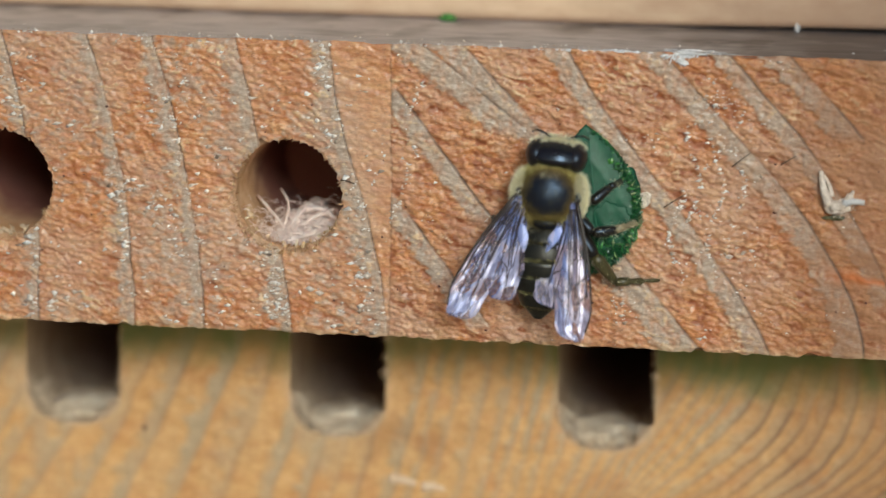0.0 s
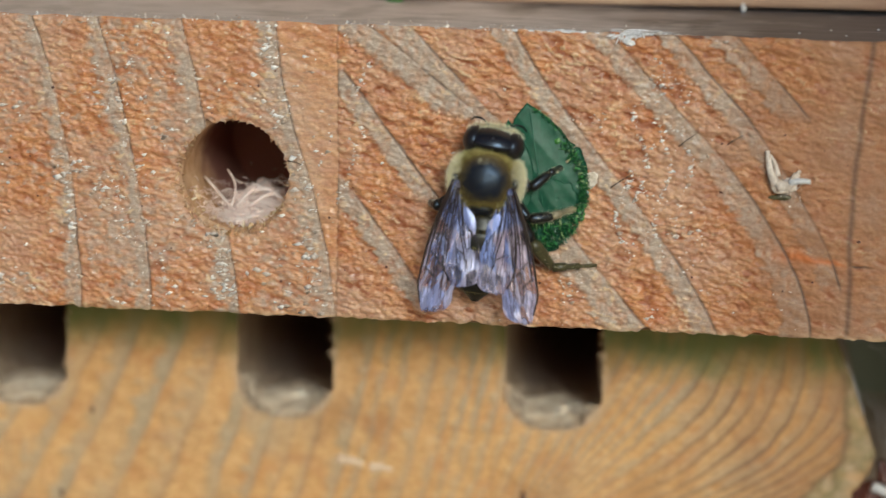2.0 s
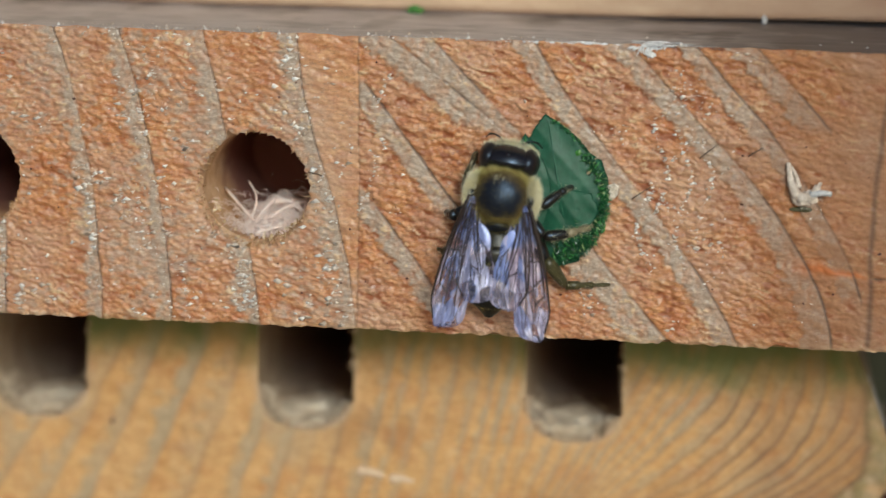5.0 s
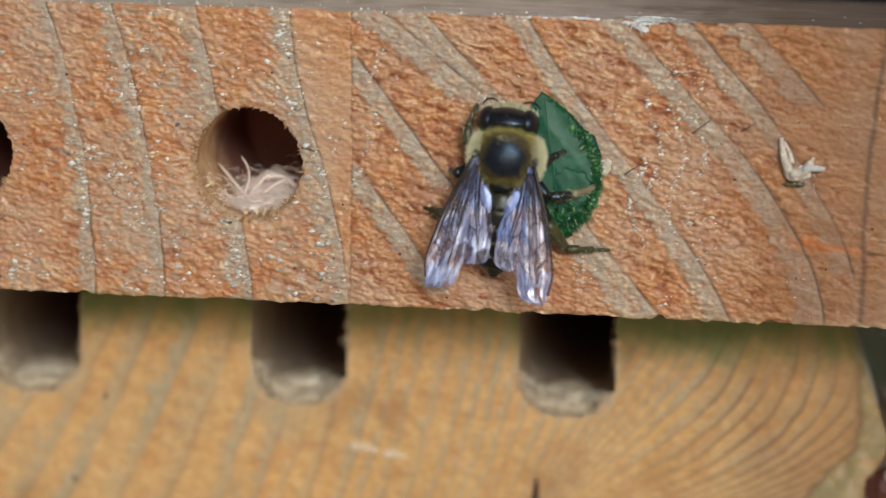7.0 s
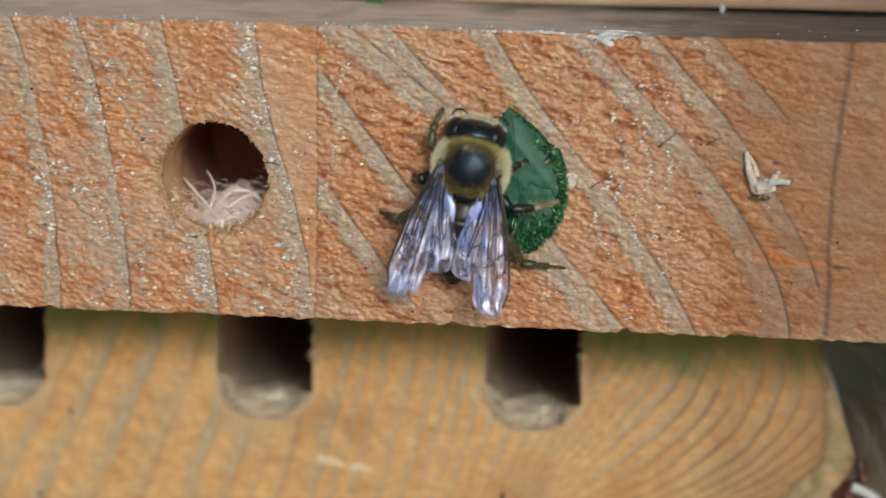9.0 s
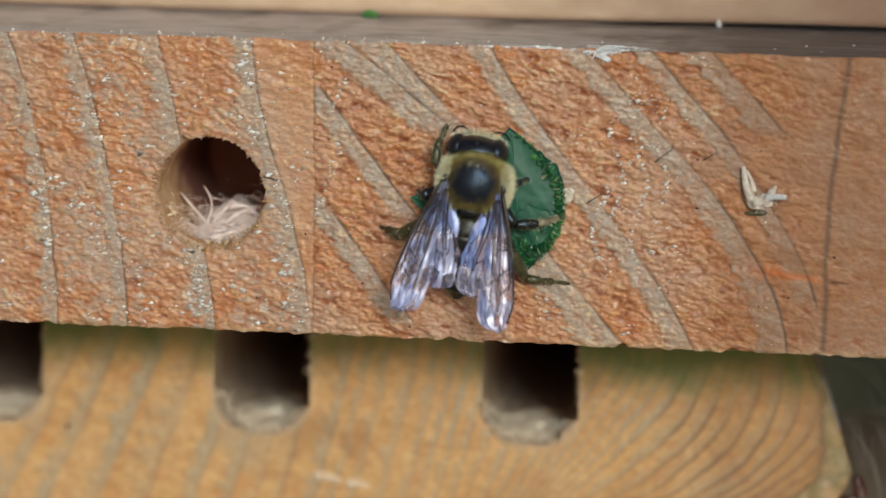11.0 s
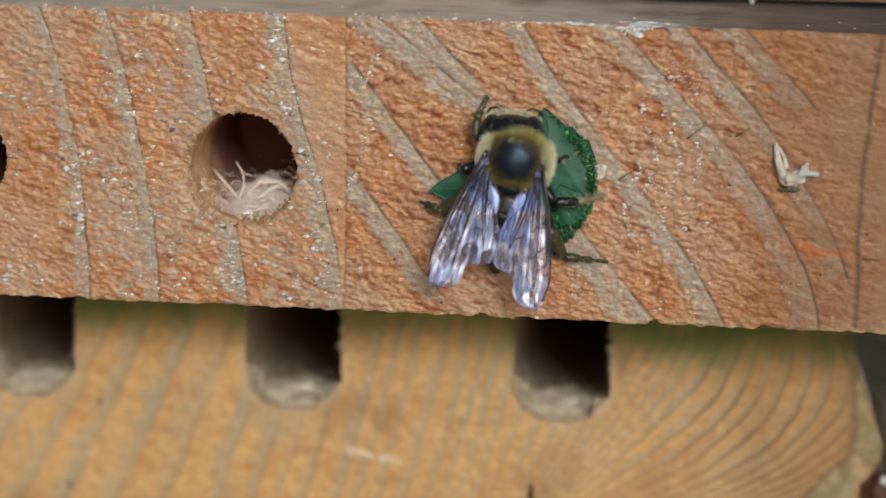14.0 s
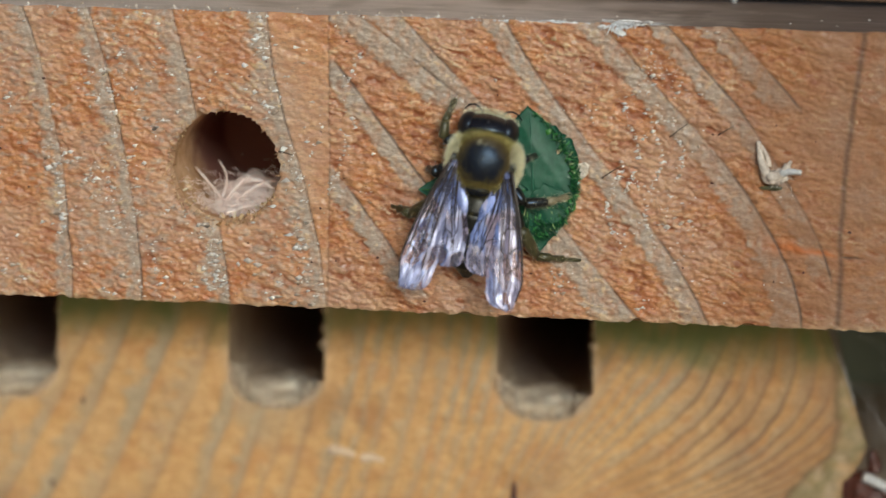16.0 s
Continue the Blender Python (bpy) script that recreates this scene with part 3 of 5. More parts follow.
def lower_tray():
    tray = thing("nest_tray", "tan wooden tray with routed nest grooves, standing back", "nest tray", group="stacked nest trays")
    z1 = BOT - 0.05
    xs, zs = axis(-90, -46, 22.0, 24.6, 0.13), np.linspace(-34, z1, 190)
    X, Z, F = face_grid(xs, zs)
    end = lower_end(Z)
    scale = np.where(X > 10, (end - 10) / 14.6, 1.0)
    X = np.where(X > 10, 10 + (X - 10) * scale, X)
    d = np.clip(z1 - 4 - Z, 0, 30)                       # below the shadowed strip
    u = X
    for _ in range(6):                                   # follow each ring back to where it leaves the upper edge
        k = step(11, 20, u)
        c1, c2 = np.interp(u, (-40, -20, -6, 1, 6, 12), (0.45, 0.24, 0.15, 0.20, 0.34, 0.30)), np.interp(u, (-40, -20, -6, 1, 6, 12), (0.010, 0.003, 0.004, 0.009, 0.024, 0.050))
        u = 0.5 * u + 0.5 * (X + (1 - k) * (c1 * d + c2 * d * d) + k * 0.0050 * d ** 3)
    u = u + 0.22 * fbm(X / 5, Z / 6, 3, 31) + 0.12 * fbm(X / 1.6, Z / 2.2, 3, 50)
    ph = np.interp(u, (-100, -22, -12, 2, 8, 62), (-34.5, -7.6, -2.4, 6.4, 10.4, 52.0)) + 0.5 * fbm(u / 6, u * 0, 2, 32)
    saw = ph - np.floor(ph)
    rag = fbm(X / 0.8, Z / 0.8, 3, 33)
    grey = step(0.41 - 0.21 * step(7, 14, X), 0.80 - 0.15 * step(7, 14, X), saw + 0.22 * rag) * (1 - step(0.97, 1.0, saw)) * np.clip(0.75 + 0.5 * fbm(u / 4, Z / 9, 2, 34), 0, 1) * (0.90 + 0.10 * step(-2, 8, X))
    line = (0.30 + 0.62 * step(4, 15, X)) * (np.exp(-((saw - 0.985) / (0.085 + 0.05 * step(8, 15, X))) ** 2) + np.exp(-((saw + 0.015) / 0.06) ** 2)) * np.clip(0.7 + 0.6 * fbm(X / 4, Z / 4, 2, 35), 0, 1)
    knot = step(0.0, 1.0, X - end + np.interp(Z, (-27, -24, -20, -16, -13), (5.2, 3.6, 2.0, 1.2, 0.9)) + 0.25 * fbm(X / 2, Z / 1.5, 3, 60))
    grey = np.maximum(grey, 0.62 * step(0.15, 0.9, fbm(X / 3.5, Z / 7, 3, 61)) * (1 - step(-22, -12, X)))
    grey, line = np.maximum(grey * (1 - knot), 0.95 * knot), np.maximum(line * (1 - knot), 0.7 * np.exp(-((knot - 0.5) / 0.35) ** 2) * (knot > 0.05) * (knot < 0.95))
    H = 0.05 * grey + (0.05 + 0.10 * knot) * rag - 0.07 * line + 0.2 * fbm(X / 9, Z / 8, 2, 36)
    H -= 0.5 * np.exp(-(end - X) / 0.35)
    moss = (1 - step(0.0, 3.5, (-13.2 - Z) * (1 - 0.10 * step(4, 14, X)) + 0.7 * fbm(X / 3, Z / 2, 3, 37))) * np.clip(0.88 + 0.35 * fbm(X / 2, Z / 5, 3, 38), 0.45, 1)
    pale = np.zeros_like(X)
    for gx in GROOVE_X:
        half = groove_half(Z)
        gone = np.abs(X - gx) < half
        F = F[~gone[F].all(1)]
        dist = np.abs(X - gx) - half
        pale = np.maximum(pale, 0.45 * np.exp(-np.clip(dist, 0, 9) / 0.35) * (Z > GROOVE_Z - GROOVE_D - 0.2))
        under = np.hypot((X - gx) / GROOVE_R, (Z - GROOVE_Z) / GROOVE_D)
        pale = np.maximum(pale, 0.5 * np.exp(-np.clip(under - 1, 0, 9) / 0.08) * (Z < GROOVE_Z))
    # brown tone: noisy patches, stronger towards the right and on the knot
    VV, FF, AA = compact(np.stack([X, BACK - H, Z], 1), F, {"dull_brown": np.maximum(0.35 * step(0.3, 1.2, fbm(X / 4, Z / 5, 4, 39)), 0.50 * step(8, 23, X + 3 * fbm(X / 3, Z / 3, 3, 40)) * (1 - knot) + 0.42 * knot * np.clip(0.8 + 0.5 * rag, 0, 1)), "grey": grey * (1 - 0.45 * knot * np.clip(0.5 + 0.9 * fbm(X / 1.2, Z / 0.8, 4, 63), 0, 1)), "line": line, "pale": pale, "moss": np.maximum(moss * 0.95, 0.36 * knot * np.clip(0.7 + 0.9 * rag, 0, 1))})
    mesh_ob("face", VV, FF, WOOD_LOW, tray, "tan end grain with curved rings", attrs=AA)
    zz = np.linspace(-34, z1, 40)
    ee = lower_end(zz)
    verts = [(e if y < 50 else 19.0, y, z) for z, e in zip(zz, ee) for y in (BACK + 0.3, 95)]
    mesh_ob("end_face", verts, [(2 * i, 2 * i + 1, 2 * i + 3, 2 * i + 2) for i in range(39)], WOOD_TOP, tray)
    verts, faces = box(-90, 19.0, BACK + 0.6, 95, -34, z1)
    mesh_ob("underside", verts, [faces[4], faces[0]], WOOD_LOW, tray, smooth=False)
    for gx in GROOVE_X:
        prof = [(GROOVE_R, z1 + 0.03)]
        for k in range(0, 41):
            a = math.pi * k / 40
            ca, sa = math.cos(a), math.sin(a)
            prof.append((GROOVE_R * math.copysign(abs(ca) ** 0.8, ca), GROOVE_Z - GROOVE_D * sa ** 0.8))
        prof.append((-GROOVE_R, z1 + 0.03))
        m = 26
        verts, faces = [], []
        for j in range(m):
            y = BACK + 0.02 + 55 * (j / (m - 1)) ** 1.7
            for px, pz in prof:
                w = 1 + 0.02 * noise.noise((px * 0.7 + gx, y * 0.5, pz * 0.7))
                verts.append((gx + px * w, y, pz))
        k = len(prof)
        for j in range(m - 1):
            for i in range(k - 1):
                a = j * k + i
                faces.append((a, a + 1, a + 1 + k, a + k))
        faces.append(tuple(range((m - 1) * k, m * k)))
        vv = np.array(verts)
        # pale dusty floor at the mouth; its fade inwards paints the groove's shade
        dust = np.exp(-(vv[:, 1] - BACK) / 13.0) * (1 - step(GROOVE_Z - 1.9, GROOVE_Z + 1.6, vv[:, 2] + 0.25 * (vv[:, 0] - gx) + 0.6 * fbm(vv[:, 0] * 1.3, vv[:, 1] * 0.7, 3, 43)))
        # left wall paler near the mouth: light falling there, put into the colour
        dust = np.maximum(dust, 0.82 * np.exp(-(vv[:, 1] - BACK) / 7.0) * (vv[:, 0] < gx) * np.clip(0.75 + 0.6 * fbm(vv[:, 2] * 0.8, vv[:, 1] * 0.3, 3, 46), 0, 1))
        mesh_ob("groove_lining", verts, faces, WOOD_GROOVE, tray, "routed groove wall, dusty at the mouth, painted light left and shade within", attrs={"dirt_shade": 1 - dust})
    return tray


def upper_tray():
    tray = thing("nest_tray", "pale planed wooden tray standing back on top", "nest tray", group="stacked nest trays")
    xs, zs = axis(-90, -46, 30, 70, 0.4), np.linspace(TOP + 0.02, TOP + 22, 70)
    X, Z, F = face_grid(xs, zs)
    lift = 0.28 * step(-5, 22, X) * np.exp(-(Z - TOP) / 0.6)
    Y = BACK + 0.06 * fbm(X / 8, Z / 2, 3, 41) + 0.25 * np.exp(-(Z - TOP) / 0.2)
    # darker towards the right and along the foot
    mesh_ob("face", np.stack([X, Y, Z + lift], 1), F, WOOD_PALE, tray, "pale planed front", attrs={"dirt_shade": np.maximum(0.80 * step(-10, 26, X + 4 * fbm(X / 8, Z / 3, 3, 42)), 0.85 * np.exp(-(Z - TOP) / 0.35))})
    verts, faces = box(-90, 70, BACK + 0.4, 95, TOP + 0.05, TOP + 22)
    mesh_ob("body", verts, [faces[0], faces[1], faces[5]], WOOD_PALE, tray, smooth=False)
    return tray


middle_tray()
lower_tray()
upper_tray()


# ---------------------------------------------------------------- small things on the trays
def flecks():
    """Glittering resin grains stuck along the grey rings."""
    r = np.random.default_rng(21)
    n = 24000
    x, z = r.uniform(-44, 25, n), r.uniform(BOT + 0.2, TOP - 0.2, n)
    grey, line, joint = ring_fields(x, z)
    patch = np.clip(fbm(x / 2.2, z / 2.2, 3, 51) + 0.1, 0, 1)
    want = np.where(x < -13, 0.05 + 0.95 * grey, 0.03 + 0.05 * grey + 0.40 * patch * (x > 2) * (x < 13)) * np.where(x > 14, 0.25, 1.0) * (0.1 + 1.3 * patch)
    keep = r.uniform(0, 1, n) < want
    for hx in (-40.0, -20.0, 0.0):
        keep &= np.hypot(x - hx, z) > BORE + 0.25
    runs_x, runs_z = [], []
    for x0, za, zb in ((7.4, 6.2, -1.5), (8.9, 5.0, -4.5), (10.3, 4.6, -3.0), (6.4, 1.5, -3.5), (-11.3, 8.0, 3.0), (-12.3, 3.0, -1.5)):
        for q in np.linspace(za, zb, 78):
            runs_x.append(x0 + 0.5 * math.sin(q * 0.9) + r.normal(0, 0.10))
            runs_z.append(q + r.normal(0, 0.08))
    pieces = []
    first = int(keep.sum())
    for k, (px, pz) in enumerate(zip(np.concatenate([x[keep], runs_x]), np.concatenate([z[keep], runs_z]))):
        s = min((0.088 if k >= first else 0.092 if px < -13 else 0.05) * math.exp(r.normal(-0.1, 0.7)), 0.18 if px < -13 else 0.12)
        v = [tuple(np.array((px, -0.10, pz)) + s * (np.array(d) * r.uniform(0.4, 1.6, 3) + r.normal(0, 0.30, 3))) for d in ((1.5, 0, 0.2), (-1.5, 0, -0.2), (0, 0, 0.8), (0, 0, -0.8), (0, -0.30, 0), (0, 1.5, 0))]
        pieces.append((v, [(0, 2, 4), (2, 1, 4), (1, 3, 4), (3, 0, 4), (2, 0, 5), (1, 2, 5), (3, 1, 5), (0, 3, 5)]))
    for px, py in zip(r.uniform(-46, 9, 2200), r.exponential(1.3, 2200)):
        if py < 7 and r.random() < 0.35 + fbm(np.array([px / 2.0]), np.array([py / 1.0]), 3, 53)[0] * 0.8:
            s = min(0.055 * math.exp(r.normal(0, 0.6)), 0.18)
            v = [tuple(np.array((px, py, TOP - 0.05)) + s * (np.array(d) * r.uniform(0.4, 1.4, 3) + r.normal(0, 0.2, 3))) for d in ((1, 0, 0), (-1, 0, 0), (0, 1.5, 0), (0, -1.5, 0), (0, 0, 0.9), (0, 0, -1))]
            pieces.append((v, [(0, 2, 4), (2, 1, 4), (1, 3, 4), (3, 0, 4), (2, 0, 5), (1, 2, 5), (3, 1, 5), (0, 3, 5)]))
    v, f = merge(pieces)
    ob = mesh_ob("resin_grains", v, f, RESIN)
    tagged(ob, "glittering whitish resin grains on the weathered wood", "resin grains", kind="stuff")


def dark_grains():
    r = random.Random(61)
    pieces = []
    for _ in range(70):
        px, pz, q = r.uniform(-43, 24), r.uniform(BOT + 0.4, TOP - 0.4), r.uniform(0.03, 0.09)
        if min(math.hypot(px - hx, pz) for hx in (-40.0, -20.0, 0.0)) > BORE + 0.4:
            pieces.append(blob((px, -0.08, pz), (q * r.uniform(0.7, 1.6), q * 0.6, q), 8, 6, 0.5, px))
    ob = mesh_ob("soil_grains", *merge(pieces), BARK)
    tagged(ob, "tiny dark soil grains stuck to the weathered wood", "soil grains", kind="stuff")


flecks()
dark_grains()


def strand(points, r0, r1, mat, parent, name="fibre", sides=6, label=""):
    n = len(points)
    v, f = tube(points, [r0 + (r1 - r0) * i / (n - 1) for i in range(n)], sides)
    return mesh_ob(name, v, f, mat, parent, label)


def arc(a, b, sag, n=8):
    """Points from a to b, bent by the vector sag in the middle."""
    a, b, sag = Vector(a), Vector(b), Vector(sag)
    return [tuple(a.lerp(b, i / n) + sag * math.sin(math.pi * i / n)) for i in range(n + 1)]


def chip(c, r, mat, parent=None, name="chip", seed=1, turn=0.0, label=""):
    bm = bmesh.new()
    bmesh.ops.create_icosphere(bm, subdivisions=2, radius=1.0)
    for v in bm.verts:
        v.co *= 1 + 0.45 * noise.noise(v.co * 1.7 + Vector((seed * 3.1, seed, 0)))
        v.co = Vector((v.co.x * r[0], v.co.y * r[1], v.co.z * r[2]))
    bmesh.ops.rotate(bm, cent=(0, 0, 0), matrix=Matrix.Rotation(turn, 3, "Y"), verts=bm.verts)
    bmesh.ops.translate(bm, vec=c, verts=bm.verts)
    return part(name, bm, mat, parent, label, smooth=False)


# splinters round the drilled holes
def splinters(hx, seed, count):
    r = random.Random(seed)
    t = thing("splinter_fringe", "short torn wood fibres round the rim of a drilled hole", "wood splinters", kind="stuff")
    pieces = []
    for _ in range(count):
        a = r.choice((r.uniform(0.1, 2.2), r.uniform(0.1, 1.6), r.uniform(-0.4, 3.3)))
        q = BORE + 0.08
        base = Vector((hx + q * math.cos(a), 0.02, q * math.sin(a)))
        ln = r.uniform(0.06, 0.5) ** 1.4
        tip = base + Vector((-math.cos(a) * ln + r.uniform(-0.15, 0.15), r.uniform(-0.1, 0.12), -math.sin(a) * ln * 0.8 + r.uniform(-0.1, 0.1)))
        w = r.uniform(0.03, 0.075)
        pieces.append(tube([base, base.lerp(tip, 0.55) + Vector((0, -0.03, 0.02)), tip], [w, w * 0.7, 0.008], 5))
    mesh_ob("fibres", *merge(pieces), SPLINTER, t)


def rim_fuzz(hx, seed, count):
    r = random.Random(seed)
    t = thing("rim_fuzz", "pale fuzzy wood fibres on the worn lower rim of a drilled hole", "wood fuzz", kind="stuff")
    pieces = []
    for _ in range(count):
        a = r.uniform(2.3, 5.9)
        q = BORE + r.uniform(-0.15, 0.30)
        base = Vector((hx + q * math.cos(a), r.uniform(-0.05, 0.9) if q < BORE else 0.05, q * math.sin(a)))
        d = Vector((r.gauss(0, 1) - 0.8 * math.cos(a), r.gauss(0, 0.6), r.gauss(0, 1) - 0.8 * math.sin(a))).normalized() * r.uniform(0.12, 0.42)
        w = r.uniform(0.012, 0.045)
        pieces.append(tube([base, base + d * 0.5 + Vector((0, -0.06, 0.02)), base + d], [w, w * 0.9, w * 0.2], 5))
    mesh_ob("fibres", *merge(pieces), RIM_FIBRE, t)


rim_fuzz(-40.0, 13, 160)
rim_fuzz(-20.0, 14, 260)
splinters(-40.0, 3, 22)
splinters(-20.0, 4, 26)


def nest_fluff(hx, seed):
    """Pinkish shavings lying on the floor of the empty hole."""
    r = random.Random(seed)
    t = thing("dry_shavings", "pinkish dry fibres and pale crumbs lying inside a nest hole", "shavings")
    for a, b, sag, w in (((-3.25, 5.2, -1.1), (0.3, 1.0, -3.55), (0.2, -0.2, -0.1), 0.18), ((-1.7, 5.6, -0.6), (-0.9, 2.6, -2.7), (0.45, 0, 0.1), 0.12),
                         ((0.5, 4.6, -1.5), (-0.6, 2.4, -3.0), (-0.3, 0, -0.2), 0.22), ((0.4, 2.4, -2.7), (2.3, 5.0, -1.9), (0, -0.2, 0.3), 0.26),
                         ((-0.9, 1.2, -3.3), (1.6, 1.3, -3.1), (0, -0.1, 0.25), 0.16), ((0.2, 4.6, -1.9), (2.4, 4.0, -2.3), (0.1, 0, 0.4), 0.24)):
        p = [(x + hx, y + 1.4, z) for x, y, z in arc(a, b, sag)]
        strand(p, w * 0.5, w * 0.75, SILK_PINK, t, sides=8)
    pieces = []
    for k in range(1700):
        y = r.uniform(1.2, 7.5)
        a = r.gauss(-1.50, 0.42)
        rad = BORE - 0.15 - abs(r.gauss(0, 0.22 + 0.09 * y))
        c = Vector((hx + rad * math.cos(a), y, rad * math.sin(a)))
        d = Vector((r.gauss(0, 1), r.gauss(0, 1), r.gauss(0.0, 0.35))).normalized() * r.uniform(0.20, 0.55)
        w = r.uniform(0.006, 0.018)
        pieces.append(tube(arc(c - d, c + d, (0, 0, 0.15), 4), [w * 0.6, w, w, w, w * 0.4], 5))
    pieces.append(blob((hx + 0.8, 9.0, -3.2), (2.3, 3.6, 1.25), 28, 18, 0.5, 3))
    pieces.append(blob((hx + 0.7, 5.0, -3.3), (2.0, 2.8, 0.80), 40, 26, 0.8, 5))
    mesh_ob("fluff", *merge(pieces), SILK_PINK, t, "tangle of pinkish fibres")
    for k in range(30):
        a = r.uniform(-2.75, -0.75)
        rad = BORE - r.uniform(0.05, 0.35)
        chip((hx + rad * math.cos(a), r.uniform(0.4, 4.5), rad * math.sin(a)), (r.uniform(0.10, 0.34), r.uniform(0.1, 0.3), r.uniform(0.07, 0.20)), CREAM_CRUMB if k % 3 == 0 else GOLD_CHAFF, t, "crumb", k, r.uniform(0, 3))


nest_fluff(-20.0, 5)


def hole_dust(hx):
    t = thing("hole_dust", "pale wood dust piled on the floor of a nest hole", "wood dust")
    r = random.Random(8)
    for k in range(14):
        a = r.uniform(-2.3, -0.9)
        chip((hx + 3.6 * math.cos(a), r.uniform(0.2, 3.5), 3.6 * math.sin(a)), (r.uniform(0.15, 0.5), 0.3, r.uniform(0.08, 0.2)), CHAFF, t, "crumb", k + 40, r.uniform(0, 3))


hole_dust(-40.0)
for gx in GROOVE_X:
    t = thing("groove_dust", "pale dust and crumbs on the floor of a routed groove", "wood dust", group="dust in the grooves")
    r = random.Random(int(gx * 10))
    mesh_ob("drift", *blob((gx - 0.6, BACK + 5.8, GROOVE_Z - GROOVE_D + 0.15), (2.6, 4.4, 0.95), 60, 40, 0.32, gx), DUST_WHITE, t, "drift of pale dust")
    fuzz = []
    for k in range(160):
        q = Vector((gx + r.gauss(-0.5, 1.5), BACK + r.uniform(0.2, 11), GROOVE_Z - GROOVE_D + r.uniform(0.1, 0.5) + 0.12 * abs(r.gauss(0, 3))))
        if abs(q.x - gx) < GROOVE_R - 0.3:
            d = Vector((r.gauss(0, 1), r.gauss(0, 1), r.gauss(0.3, 0.7))).normalized() * r.uniform(0.2, 0.7)
            fuzz.append(tube(arc(q - d, q + d, (0, 0, 0.1), 3), [0.02, 0.035, 0.035, 0.015], 4))
    mesh_ob("fluff", *merge(fuzz), CHAFF, t, "loose pale fluff")
    crumbs = []
    for k in range(420):
        a = math.pi * r.uniform(0.15, 0.98)
        q = r.uniform(0.74, 0.98)
        n = r.uniform(0.03, 0.085)
        crumbs.append(blob((gx + GROOVE_R * q * math.cos(a), BACK + r.expovariate(0.6), GROOVE_Z - GROOVE_D * q * math.sin(a) ** 0.8), (n * r.uniform(0.7, 1.6), n, n * r.uniform(0.5, 1.1)), 7, 5, 0.6, k))
    mesh_ob("crumbs", *merge(crumbs), DUST_WHITE, t, "whitish dust crumbs")
    pieces = []
    for k in range(150):
        a = r.choice((r.uniform(-0.2, 1.0), r.uniform(0.0, 1.0), r.uniform(1.0, 3.3)))
        if a < 0.35:
            base = Vector((gx + GROOVE_R + 0.05, BACK + 0.05, r.uniform(GROOVE_Z, -12.0)))
            way = Vector((-1, 0, r.uniform(-0.6, 0.3)))
        else:
            base = Vector((gx + GROOVE_R * 1.01 * math.cos(a), BACK + 0.05, GROOVE_Z - GROOVE_D * 1.01 * abs(math.sin(a)) ** 0.8))
            way = Vector((-math.cos(a), 0, math.sin(a)))
        ln, w = r.uniform(0.1, 0.62), r.uniform(0.05, 0.13)
        tip = base + way * ln + Vector((r.uniform(-0.2, 0.2), r.uniform(-0.25, 0.3), r.uniform(-0.2, 0.2)))
        pieces.append(tube([base, base.lerp(tip, 0.5) + Vector((0, -0.05, 0.03)), tip], [w, w * 0.8, 0.02], 5))
    mesh_ob("fibres", *merge(pieces), CHAFF, t, "torn pale fibres along the groove's edge")
    for k in range(5):
        chip((gx + GROOVE_R, BACK + 0.3, -12.2 - 1.1 * k + r.uniform(-0.3, 0.3)), (0.13, 0.2, 0.22), DUST, t, "crumb", k + 90)


# pale chip beside the plug, and the curled shaving further along
chip((4.15, -0.3, 0.75), (0.48, 0.35, 0.58), DUST, None, "wood_chip", 5, 0.4)
tagged(bpy.data.objects["wood_chip"], "small pale wood chip beside the leaf plug", "wood chip")

shaving = thing("curled_shaving", "pale curled wood shaving stuck to the weathered face", "wood shaving", pose(0.4 * MM, 0, 0))
strand(arc((15.35, -0.3, 3.15), (16.0, -0.6, 1.0), (-0.10, -0.1, -0.1)), 0.15, 0.36, DEBRIS, shaving, sides=8)
strand(arc((15.55, -0.3, 2.9), (16.1, -0.4, 1.5), (0.1, 0, 0)), 0.10, 0.22, DEBRIS, shaving)
strand(arc((16.1, -0.6, 0.9), (17.35, -0.8, 1.75), (0.2, -0.1, -0.25)), 0.42, 0.24, DEBRIS, shaving, sides=8)
strand(arc((17.1, -0.8, 1.2), (17.55, -0.9, 2.0), (0, 0, 0.05)), 0.22, 0.10, DEBRIS, shaving, sides=8)
strand(arc((16.9, -0.9, 1.15), (18.25, -1.2, 1.30), (0, 0, 0.10)), 0.26, 0.17, SILK, shaving, sides=8, label="white tip")
chip((16.25, -0.45, 0.80), (0.72, 0.45, 0.46), DEBRIS, shaving, "curl_body", 9, 0.3)
chip((16.9, -0.55, 0.95), (0.62, 0.4, 0.42), DEBRIS, shaving, "curl_body", 11, -0.4)
for q in range(16):
    a = (16.2 + 0.1 * q, -0.8, 0.7 + 0.5 * math.sin(q * 2.1))
    strand(arc(a, (a[0] + 0.3 * math.cos(q), -1.0, a[2] + 0.3 * math.sin(q * 1.7)), (0, 0, 0.05), 3), 0.03, 0.012, DEBRIS, shaving, sides=4)
chip((16.3, -0.1, 0.05), (0.8, 0.1, 0.2), LEG_TAN, shaving, "root", 10)
chip((12.9, -0.05, 0.35), (0.32, 0.08, 0.25), BARK, None, "dark_speck", 3)
tagged(bpy.data.objects["dark_speck"], "dark red speck on the wood", "speck")

